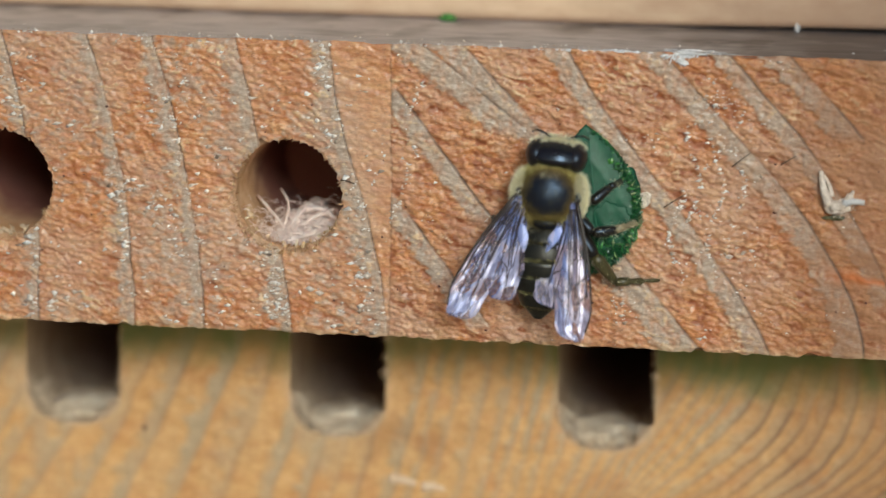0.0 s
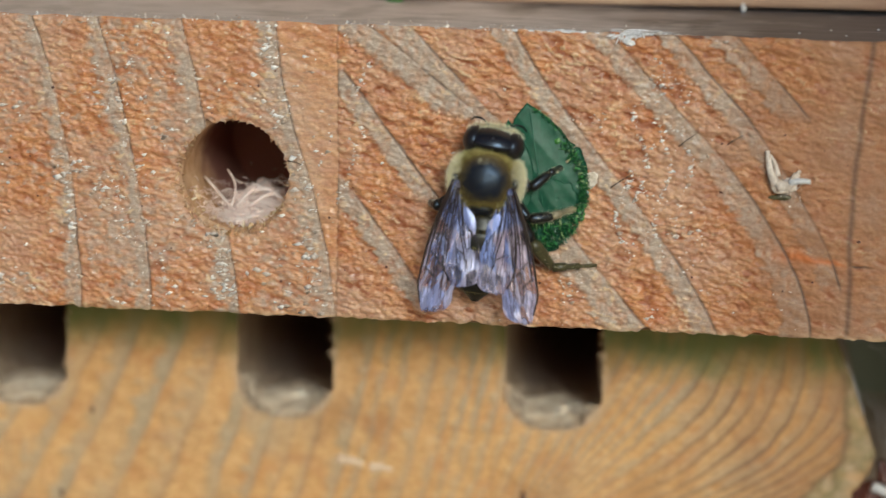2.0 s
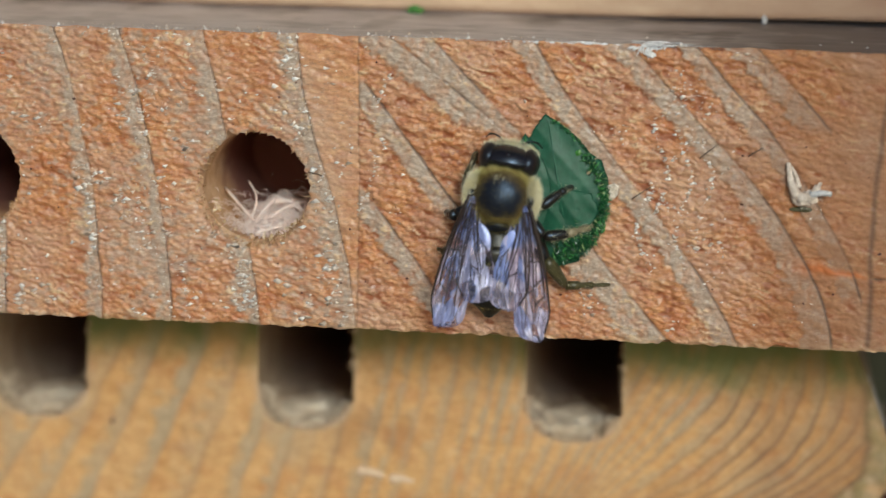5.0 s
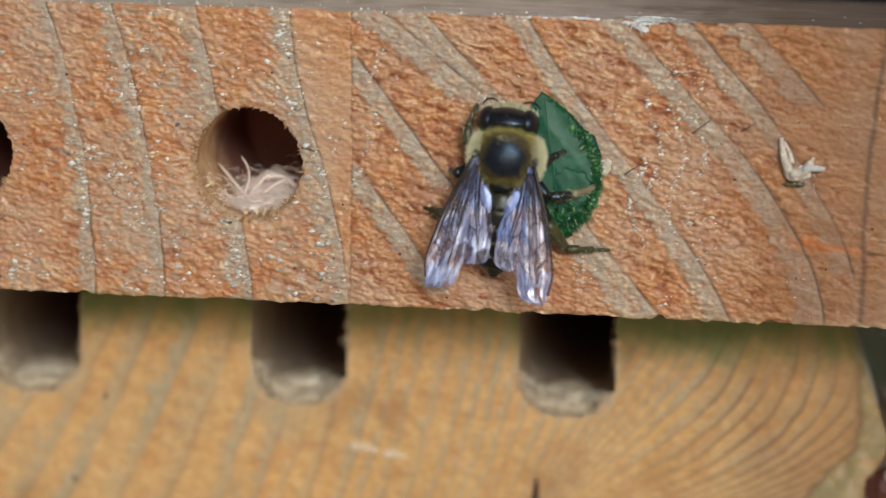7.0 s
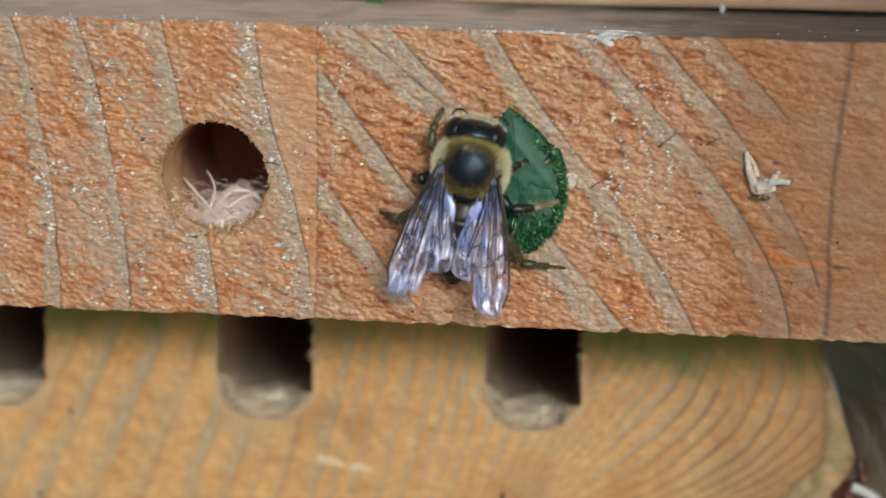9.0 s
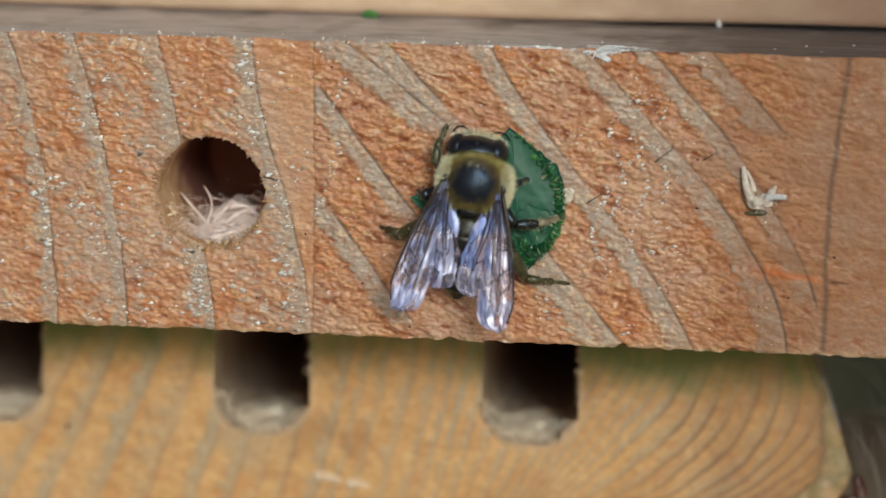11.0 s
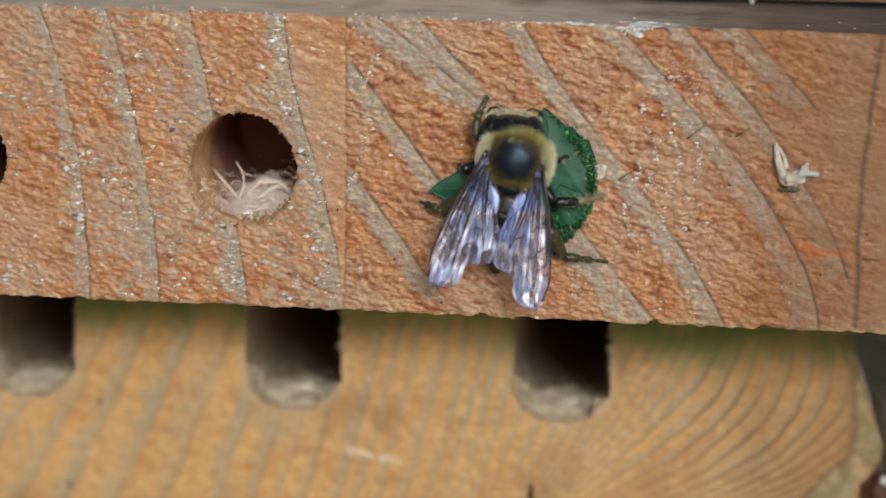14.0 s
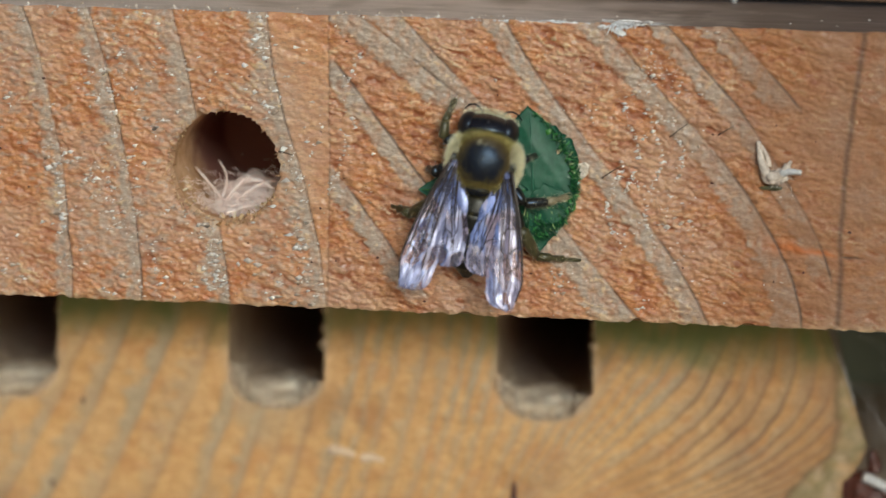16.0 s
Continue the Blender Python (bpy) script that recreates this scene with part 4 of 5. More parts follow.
for a, b in (((5.5, -0.2, 0.3), (6.85, -0.5, 1.25)), ((9.9, -0.2, 3.2), (11.05, -0.45, 4.15)), ((13.1, -0.2, 3.45), (14.1, -0.4, 4.1)), ((-16.3, -0.1, 1.25), (-15.3, -0.3, 1.05))):
    h = strand(arc(a, b, (0.03, -0.05, 0.05)), 0.048, 0.025, HAIR_DARK, None, "bristle", 5)
    tagged(h, "thin dark bristle stuck to the wood", "bristle", "bristles on the tray")

# silk and white scuffs along the upper edge
silk = thing("silk_patch", "shiny white silk along the upper edge, its smears also imitating ledge glints", "spider silk")
r = random.Random(77)
# the broad strands and smears also imitate glints on the glossy ledge
for x0, x1, y, w in [(-2.6, 1.6, 0.10, 0.11), (1.2, 4.6, 0.08, 0.13), (4.2, 8.0, 0.12, 0.13), (0.4, 3.8, 0.9, 0.10), (3.6, 7.4, 1.4, 0.12), (5.0, 8.4, 2.6, 0.10), (-1.6, 1.4, 1.9, 0.07)] + [(q, q + r.uniform(1.5, 4.5), abs(r.gauss(0.6, 1.6)) + 0.2, r.uniform(0.015, 0.045)) for q in (r.uniform(-3.5, 7.5) for _ in range(22))]:
    p = [(x0 + (x1 - x0) * i / 14, y + r.uniform(-0.10, 0.10), TOP - 0.07 + 0.05 * r.random()) for i in range(15)]
    v, f = tube(p, [w * (0.3 + r.random()) * math.sin(math.pi * (i + 0.5) / 15) for i in range(15)], 6)
    mesh_ob("strand", v, f, SILK_WHITE, silk)
for k in range(16):
    chip((r.uniform(-1.0, 9.0), abs(r.gauss(0.4, 1.4)) + 0.1, TOP - 0.04), (r.uniform(0.3, 1.2), r.uniform(0.06, 0.22), 0.03), SILK, silk, "smear", k + 80)
for k in range(46):
    px = r.gauss(6.3, 0.55)
    drop = abs(r.gauss(0, 0.34)) * math.exp(-((px - 6.2) / 0.8) ** 2) + 0.12
    w = r.uniform(0.02, 0.075)
    v, f = tube(arc((px, 0.1, TOP - 0.05), (px + r.uniform(-0.5, 0.2), -0.22, TOP - 0.1 - drop), (0, -0.1, 0), 5), [w, w, w * 1.2, w, w * 0.7, w * 0.3], 5)
    mesh_ob("tuft", v, f, SILK_WHITE, silk)
chip((6.45, -0.2, TOP - 0.55), (0.42, 0.12, 0.22), SILK_WHITE, silk, "tuft_pad", 19, 0.3)
bit = chip((13.4, BACK - 0.9, TOP + 0.25), (0.2, 0.25, 0.34), SILK, None, "white_flake", 13)
tagged(bit, "white flake lying on the grey ledge", "flake")
for k, (x, y) in enumerate(((17.5, 4.0), (19.6, 6.5), (20.6, 3.2), (22.8, 8.0), (24.5, 2.0), (15.5, 9.0))):
    q = chip((x, y, TOP - 0.03), (0.09, 0.15, 0.06), SILK, None, "white_speck", k + 30)
    tagged(q, "tiny white speck on the grey ledge", "speck", "specks on the ledge")
leaf_bit = chip((-11.6, BACK - 0.8, TOP + 0.15), (0.62, 0.5, 0.32), LEAF_CUT, None, "leaf_crumb", 14)
tagged(leaf_bit, "bright green leaf crumb on the grey ledge", "leaf crumb")

# marks on the lower tray
for x0, x1, z0, z1 in ((-15.3, -13.4, -23.75, -24.1), (-12.9, -11.1, -24.25, -24.35)):
    scuff = strand(arc((x0, BACK + 0.16, z0), (x1, BACK + 0.12, z1), (0, -0.05, 0.1)), 0.40, 0.26, SCUFF, None, "pale_scuff", 8)
    tagged(scuff, "pale torn scuff on the lower tray", "scuff", "scuffs on the lower tray")
thorn = strand(arc((-1.45, BACK - 0.4, -25.4), (-1.7, BACK - 0.5, -28.5), (0.1, 0, 0)), 0.12, 0.55, BARK, None, "bud_scale", 8)
tagged(thorn, "dark red pointed bud scale on the lower tray", "bud scale")
for k, (x, z) in enumerate(((-33.95, -20.8), (-36.3, -27.3))):
    q = chip((x, BACK - 0.12, z), (0.16, 0.08, 0.2), BARK, None, "dark_speck", k + 70)
    tagged(q, "dark speck on the lower tray", "speck", "specks on the lower tray")

# husk with a pale stalk caught below the broken corner
husk = thing("dry_husk", "dark red dry husk with a white stalk under the broken corner", "husk")
chip((23.6, BACK + 0.6, -24.9), (1.1, 0.9, 1.5), BARK, husk, "shell", 15, 0.5)
chip((24.6, BACK + 1.2, -26.1), (1.6, 1.0, 1.1), BARK, husk, "shell", 16, -0.5)
chip((24.8, BACK + 1.0, -23.0), (0.5, 0.6, 1.0), BARK, husk, "shell", 18, -0.3)
strand(arc((24.0, BACK - 0.6, -23.7), (26.0, BACK - 0.2, -24.7), (0, 0, 0.1)), 0.40, 0.36, SILK, husk, "stalk", 8, "white stalk")
web = thing("cobweb", "grey cobweb strands and an imitated edge highlight at the broken tray end", "cobweb")
r = random.Random(5)
for k in range(16):
    x = r.uniform(22.6, 27.0)
    z = r.uniform(-20.0, -12.0)
    strand(arc((x, BACK + r.uniform(0.5, 3), z), (x + r.uniform(0.8, 3.5), BACK + r.uniform(3, 7), z - r.uniform(2, 6)), (r.uniform(-0.3, 0.4), 0, 0.4)), 0.012, 0.012, SILK, web, "strand", 5)
# white chips that imitate the highlight along the tray end's edge
for k in range(9):
    z = -15.0 - 0.42 * k
    chip((float(lower_end(z)) + 0.05, BACK + 0.15, z), (0.06, 0.1, r.uniform(0.12, 0.30)), SILK, web, "tuft", k + 5, -0.3)


# ---------------------------------------------------------------- leaf plug in the bored hole, and the piece being fitted
def leaf_sheet(outline, y, cup, seed, thick=0.10, n=26, rows=14, cx=0.0, cz=0.0, wave=1.0):
    """A leaf cutting: outline(angle) gives the radius; cupped and crinkled, with thickness."""
    verts, faces = [(cx, y - cup, cz)], []
    for j in range(1, rows + 1):
        for k in range(n * 2):
            a = math.pi * k / n
            r = outline(a) * j / rows
            x, z = cx + r * math.cos(a), cz + r * math.sin(a)
            crease = wave * (0.10 * noise.noise((x * 0.7 + seed, z * 0.7, seed)) + 0.022 * noise.noise((x * 2.2, z * 2.2, seed * 2)))
            vein = 0.045 * wave * abs(math.sin(1.9 * x + 1.1 * z + seed)) ** 6
            verts.append((x, y - cup * (1 - (j / rows) ** 2) + crease - vein, z))
    m = n * 2
    for k in range(m):
        faces.append((0, 1 + (k + 1) % m, 1 + k))
    for j in range(rows - 1):
        for k in range(m):
            a, b = 1 + j * m + k, 1 + j * m + (k + 1) % m
            faces.append((a, b, b + m, a + m))
    back = [(x, yy + thick, z) for x, yy, z in verts]
    nv = len(verts)
    faces2 = [tuple(i + nv for i in f[::-1]) for f in faces]
    rim = [(1 + (rows - 1) * m + k, 1 + (rows - 1) * m + (k + 1) % m) for k in range(m)]
    return verts + back, faces + faces2 + [(b, a, a + nv, b + nv) for a, b in rim]


def wavy(r0, seed, amp=0.05, tip=0.0, tip_a=1.57, narrow=0.4):
    def f(a):
        d = (a - tip_a + math.pi) % (2 * math.pi) - math.pi
        return r0 * (1 + amp * noise.noise((math.cos(a) * 3 + seed, math.sin(a) * 3, seed))) + tip * math.exp(-(d / narrow) ** 2)
    return f


plug = thing("leaf_plug", "dark green leaf cuttings sealing a nest hole, with a chewed rim", "leaf plug")
mesh_ob("leaf_disc", *leaf_sheet(wavy(3.72, 2, 0.03), 0.05, 0.10, 2, cx=0.0, cz=0.0, wave=0.35, n=60), LEAF_PALE, plug, "pale green leaf disc")
mesh_ob("leaf_disc", *leaf_sheet(wavy(3.2, 4, 0.08), -0.12, 0.08, 4, cx=0.75, cz=0.85, wave=0.35, n=60), LEAF, plug, "dark green leaf disc")
mesh_ob("leaf_disc", *leaf_sheet(wavy(1.7, 7, 0.12, 0.5, -0.9, 0.6), -0.24, 0.12, 7, cx=1.3, cz=-1.2, wave=0.35, n=60), LEAF_PALE, plug, "paler leaf piece")
mesh_ob("leaf_disc", *leaf_sheet(wavy(1.25, 9, 0.2), -0.22, 0.10, 9, cx=1.15, cz=-3.05, wave=0.35, n=60), LEAF, plug, "dark green leaf piece")


def shred(c, d, side, r):
    """A small curled flake of torn leaf at c, along d."""
    lift = Vector((0, -r.uniform(0.02, 0.14), 0))
    top = [c - d * 0.5 - side * 0.4, c - d * 0.5 + side * 0.5, c + lift - side, c + lift + side * r.uniform(0.5, 1.3), c + d * 0.5 - side * 0.2, c + d * 0.5 + side * r.uniform(0.1, 0.7)]
    v = [tuple(q) for q in top] + [tuple(q + Vector((0, 0.045, 0))) for q in top]
    return v, [(0, 1, 3, 2), (2, 3, 5, 4), (6, 8, 9, 7), (8, 10, 11, 9), (0, 2, 8, 6), (2, 4, 10, 8), (1, 7, 9, 3), (3, 9, 11, 5), (0, 6, 7, 1), (4, 5, 11, 10)]


def chewed_rim():
    """Torn bright green shreds round the plug."""
    r = random.Random(17)
    pieces = []
    for k in range(950):
        a = r.choice((r.uniform(-1.45, 0.95), r.uniform(-1.4, 0.7), r.uniform(-1.45, -0.2)))
        deep = r.random() ** 2.2
        rad = 3.95 - (1.9 if a < -0.5 else 0.42) * deep + r.uniform(-0.14, 0.14)
        c = Vector((rad * math.cos(a), -0.50 - 0.36 * r.random(), rad * math.sin(a) * (1.07 if a < -0.6 else 1.0)))
        t = a + r.uniform(-1.1, 1.1)
        ln, w = r.uniform(0.14, 0.62), r.uniform(0.014, 0.055)
        d = Vector((math.cos(t) * ln, r.uniform(-0.22, 0.10), math.sin(t) * ln))
        side = Vector((-math.sin(t) * w, r.uniform(-w, w), math.cos(t) * w))
        pieces.append(shred(c, d, side, r))
    mesh_ob("chewed_rim", *merge(pieces), LEAF_SHRED, plug, "bright green chewed shreds", smooth=False)


chewed_rim()
for k, (x, z, s) in enumerate(((3.55, -1.65, 0.30), (2.6, 2.0, 0.13), (1.9, 3.3, 0.2), (3.35, -1.2, 0.2))):
    chip((x, -0.5, z), (s, 0.12, s * 1.2), LEAF_CUT if k != 1 else CHAFF, plug, "leaf_scrap", k + 50, 0.6)



def pointed(half_l, half_w):
    """Outline of a lens-shaped cutting with a point at both ends."""
    def f(a):
        b, q = abs(math.cos(a)) / half_w, (math.sin(a) / half_l) ** 2
        return (1 / b if q < 1e-6 else (-b + math.sqrt(b * b + 4 * q)) / (2 * q)) * (1 + 0.02 * noise.noise((math.cos(a) * 5, math.sin(a) * 5, 2)) + 0.030 * noise.noise((math.cos(a) * 26, math.sin(a) * 26, 5)))
    return f


cover = thing("leaf_piece", "pointed dark green leaf cutting being pressed onto the plug", "leaf piece", group="leaf pieces")
mesh_ob("blade", *leaf_sheet(pointed(5.0, 2.8), 0.0, 0.30, 11, n=130, rows=22), LEAF, cover, "dark green leaf blade")
mesh_ob("midrib", *tube([(0.1, -0.10, 4.6), (0.05, -0.36, 1.0), (0, -0.36, -1.5), (-0.1, -0.15, -4.4)], [0.03, 0.06, 0.07, 0.04], 6), LEAF_PALE, cover, "pale midrib")
mesh_ob("torn_patch", *leaf_sheet(wavy(1.3, 12, 0.25), -0.36, 0.05, 12, thick=0.05, cx=1.0, cz=-1.6), LEAF, cover, "bruised patch")
r = random.Random(23)
edge, shreds = pointed(5.0, 2.8), []
for k in range(230):
    a = r.uniform(-1.25, 1.5)
    q = edge(a) * (1.02 - 0.09 * r.random() ** 1.8)
    c = Vector((q * math.cos(a), -0.02 - 0.10 * r.random(), q * math.sin(a)))
    t = a + r.uniform(0.4, 2.2)
    ln, w = r.uniform(0.10, 0.40), r.uniform(0.02, 0.06)
    d, side = Vector((math.cos(t) * ln, r.uniform(-0.15, 0.05), math.sin(t) * ln)), Vector((-math.sin(t) * w, r.uniform(-w, w), math.cos(t) * w))
    shreds.append(shred(c, d, side, r))
mesh_ob("chewed_edge", *merge(shreds), LEAF_SHRED, cover, "bright green chewed edge", smooth=False)
leaf_piece = thing("leaf_piece", "fresh green leaf strip held under the bee", "leaf piece", group="leaf pieces")
mesh_ob("blade", *leaf_sheet(pointed(3.7, 1.45), 0.0, 0.25, 13, n=80, rows=18), LEAF, leaf_piece, "green leaf blade")
mesh_ob("midrib", *tube([(0.0, -0.1, 3.5), (0, -0.3, 0.0), (0, -0.1, -3.5)], [0.03, 0.05, 0.03], 6), LEAF_CUT, leaf_piece, "pale midrib")


# ---------------------------------------------------------------- the bee: head towards +z, back towards -y, origin inside the thorax
bee = thing("leafcutter_bee", "black bee with golden-furred thorax and violet-sheened wings on leaves", "bee")


def hairs(rnd, where, count, length, width, lean=(0, 0, 0), spread=0.5):
    """Fine tapering hairs: where() gives a point and its normal."""
    verts, faces = [], []
    lean = Vector(lean)
    for _ in range(count):
        p, n = where()
        d = (n + lean + spread * Vector((rnd.uniform(-1, 1), rnd.uniform(-1, 1), rnd.uniform(-1, 1)))).normalized()
        ln = length * rnd.uniform(0.55, 1.25)
        side = d.cross(Vector((rnd.uniform(-1, 1), rnd.uniform(-1, 1), rnd.uniform(-1, 1)))).normalized()
        other = d.cross(side)
        k = len(verts)
        for a in (0, 2.1, 4.2):
            verts.append(tuple(p + width * (math.cos(a) * side + math.sin(a) * other)))
        verts.append(tuple(p + d * ln * 0.6 + side * ln * 0.05))
        verts.append(tuple(p + d * ln + side * ln * rnd.uniform(-0.2, 0.2)))
        faces += [(k, k + 1, k + 3), (k + 1, k + 2, k + 3), (k + 2, k, k + 3)]
        q = k + 3
        verts.append(tuple(p + d * ln * 0.6 + side * ln * 0.05 + other * width * 1.2))
        faces.append((q, q + 2, q + 1))
    return verts, faces


def on_ellipsoid(rnd, c, r, accept):
    c = Vector(c)

    def where():
        while True:
            u = Vector((rnd.gauss(0, 1), rnd.gauss(0, 1), rnd.gauss(0, 1))).normalized()
            if accept(u):
                n = Vector((u.x / r[0], u.y / r[1], u.z / r[2])).normalized()
                return c + Vector((u.x * r[0], u.y * r[1], u.z * r[2])) * 0.98, n
    return where


TR = (2.15, 1.9, 2.25)


def bald(x, z):
    """Below 1 on the bare black back of the thorax."""
    return math.hypot(x / 1.64, (z - 0.14) / 1.46) + 0.12 * noise.noise((x * 1.8, 4.0, z * 1.8))


tv, tf = blob((0, 0, 0), TR, 64, 44, 0.02)
rims = [min(1.0, max(0.0, (bald(x, z) - 0.74) / 0.70)) if y < 0.3 else 1.0 for x, y, z in tv]
thorax = mesh_ob("thorax", tv, tf, THORAX_DISC, bee, "dull black thorax", attrs={"rim": rims})
scut = mesh_ob("scutellum", *blob((0, -1.05, -1.78), (0.84, 0.46, 0.44), 24, 14, 0.02), CHITIN_DULL, thorax, "black scutellum")
rnd = random.Random(31)
disc = lambda u: bald(u.x * TR[0], u.z * TR[2])
rear = lambda u: u.z < -0.62 and abs(u.x) < 0.34 and u.y < 0
mesh_ob("fur", *hairs(rnd, on_ellipsoid(rnd, (0, 0, 0), TR, lambda u: disc(u) > 1.10 + 0.40 * rnd.random() and (u.z > -0.35 or abs(u.x) > 0.45) and u.y < 0.75 and not rear(u)), 8200, 0.34, 0.013, (0, -0.35, -0.10), 0.42), FUR_GOLD, thorax, "golden fur")
mesh_ob("fur", *hairs(rnd, on_ellipsoid(rnd, (0, 0, 0), TR, lambda u: abs(u.x) > 0.72 + 0.2 * rnd.random() and u.y > -0.60), 8600, 0.62, 0.014, (0, -0.25, -0.10), 0.45), FUR_PALE, thorax, "pale buff side fur")
mesh_ob("fur", *hairs(rnd, on_ellipsoid(rnd, (0, 0, 0), TR, lambda u: u.y < -0.2 and 0.74 + 0.42 * rnd.random() < disc(u) < 1.40), 3400, 0.26, 0.013, (0, -0.25, -0.15), 0.45), FUR_BROWN, thorax, "dark brown fur")
mesh_ob("fur", *hairs(rnd, on_ellipsoid(rnd, (0, 0, 0), TR, lambda u: u.y < -0.2 and disc(u) < 1.05), 2400, 0.13, 0.009, (0, 0, -0.3), 0.4), FUR_BLACK, thorax, "short dark pile")
mesh_ob("fur", *hairs(rnd, on_ellipsoid(rnd, (0, 0, 0), TR, lambda u: u.z < -0.50 and u.y < 0.1 and (abs(u.x) > 0.26 or -0.74 < u.z)), 2200, 0.36, 0.013, (0, -0.3, -0.5), 0.6), FUR_BROWN, thorax, "dark brown fur")
mesh_ob("fur", *hairs(rnd, on_ellipsoid(rnd, (0, 0, 0), TR, lambda u: u.y < -0.35 and abs(u.x) < 0.24 and 0.58 < u.z < 0.74), 90, 0.42, 0.012, (0, -0.2, -0.9), 0.5), FUR_PALE, thorax, "pale tuft at the front of the back")
mesh_ob("fur", *hairs(rnd, on_ellipsoid(rnd, (0, 0, 0), TR, lambda u: u.y < -0.3 and disc(u) < 1.15), 420, 0.36, 0.009, (0, -0.1, -0.4), 0.6), FUR_BROWN, thorax, "sparse brown hairs")
for sx in (-1, 1):
    mesh_ob("tegula", *blob((sx * 1.95, -1.0, 0.05), (0.26, 0.25, 0.36), 14, 10), CHITIN, thorax, "shiny black wing cap")

# head, wide and glossy
HEAD_AT = (0.15, 0.25, 2.45)
head = mesh_ob("head", *blob((0, 0, 0), (2.02, 1.6, 1.06), 64, 44, 0.02, 3, lambda u: 1 - 0.16 * max(0.0, -u.z) * (1 - u.x * u.x) + 0.03 * math.exp(-((u.z + 0.15 - 0.25 * u.x * u.x) / 0.16) ** 2)), CHITIN, bee, "glossy black head")
head.location = [c * MM for c in HEAD_AT]
for sx in (-1, 1):
    mesh_ob("compound_eye", *blob((sx * 1.31, 0.0, 0.02), (0.74, 1.29, 0.99), 32, 22), EYE_MAT, head, "dark brown compound eye")
    pts = [(sx * 0.55, 0.5, 1.0), (sx * 0.85, 0.2, 1.35), (sx * 1.2, 0.1, 1.5), (sx * 1.6, 0.5, 1.45), (sx * 1.9, 1.2, 1.15)]
    mesh_ob("antenna", *tube(pts, [0.06, 0.06, 0.07, 0.07, 0.055], 8), LEG_DARK, head, "black elbowed antenna")
    mesh_ob("mandible", *tube([(sx * 0.8, 1.2, 0.6), (sx * 0.7, 1.55, 0.9), (sx * 0.25, 1.7, 1.0)], [0.28, 0.22, 0.08], 8), CHITIN, head)
for x, z in ((0.0, 0.42), (-0.3, 0.2), (0.3, 0.2)):
    mesh_ob("ocellus", *blob((x, -1.42, z), (0.12, 0.12, 0.12), 10, 8), EYE_MAT, head, "tiny shiny ocellus")
mesh_ob("fur", *hairs(rnd, on_ellipsoid(rnd, (0, 0, 0), (2.0, 1.5, 1.1), lambda u: u.z > 0.40 and u.y > -0.35), 1500, 0.46, 0.013, (0, -0.1, 0.7), 0.45), FUR_PALE, head, "buff face fur")
mesh_ob("fur", *hairs(rnd, on_ellipsoid(rnd, (0, 0, -0.1), (1.9, 1.5, 1.1), lambda u: u.z < -0.62 and u.y > -0.6), 600, 0.22, 0.013, (0, -0.1, -0.5), 0.4), FUR_GOLD, head, "golden collar fur")

# abdomen of six overlapping plates
abdomen = tagged(new("abdomen"), "black banded abdomen")
abdomen.parent = bee
abdomen.location = (0, 0.2 * MM, -1.9 * MM)
SEG = ((0.0, 1.25, 1.05), (-1.15, 1.85, 1.55), (-2.35, 2.05, 1.65), (-3.5, 1.95, 1.5), (-4.6, 1.65, 1.25), (-5.6, 1.15, 0.85), (-6.4, 0.3, 0.25))
for i in range(6):
    z0, a0, b0 = SEG[i]
    z1, a1, b1 = SEG[i + 1]
    ring = []
    n = 36
    for k, (q, s) in enumerate(((0.0, 0.97), (0.35, 1.03), (0.8, 1.05), (1.0, 1.045), (1.06, 0.99))):
        z = z0 + (z1 - z0) * q * 1.08
        a, b = (a0 + (a1 - a0) * min(q, 1)) * s, (b0 + (b1 - b0) * min(q, 1)) * s
        ring += [(a * math.cos(2 * math.pi * j / n), b * math.sin(2 * math.pi * j / n), z) for j in range(n)]
    faces = [(r0 * n + j, r0 * n + (j + 1) % n, (r0 + 1) * n + (j + 1) % n, (r0 + 1) * n + j) for r0 in range(4) for j in range(n)]
    faces += [tuple(range(n))[::-1], tuple(range(4 * n, 5 * n))]
    plate = mesh_ob("tergite", ring, faces, TERGITE, abdomen, "glossy black abdominal plate")

    def band(z=z1, a=a1, b=b1):
        th = rnd.uniform(0, 2 * math.pi)
        return Vector((a * 1.03 * math.cos(th), b * 1.03 * math.sin(th), z + rnd.uniform(-0.05, 0.15))), Vector((math.cos(th), math.sin(th), -0.6)).normalized()
    if i < 5:
        mesh_ob("hair_band", *hairs(rnd, band, 260, 0.28, 0.012, (0, 0, -1.2), 0.3), FUR_BROWN if i in (0, 4) else FUR_GOLD, abdomen, "thin pale hair band")
mesh_ob("fur", *hairs(rnd, on_ellipsoid(rnd, (0, 0.1, -0.35), (1.45, 1.25, 0.95), lambda u: u.y < 0), 900, 0.40, 0.014, (0, -0.2, -0.7), 0.5), FUR_BROWN, abdomen, "dark brown fur at the waist")
mesh_ob("fur", *hairs(rnd, on_ellipsoid(rnd, (0, 0.0, -1.0), (1.75, 1.55, 1.25), lambda u: u.y < -0.1), 800, 0.26, 0.012, (0, -0.1, -1.0), 0.4), FUR_GREY, abdomen, "greyish pile on the first plates")
mesh_ob("fur", *hairs(rnd, on_ellipsoid(rnd, (0, 0.2, -0.4), (1.7, 1.3, 1.0), lambda u: abs(u.x) > 0.3), 900, 0.6, 0.018, (0, -0.2, -0.3), 0.5), FUR_PALE, abdomen, "pale fur at the waist")


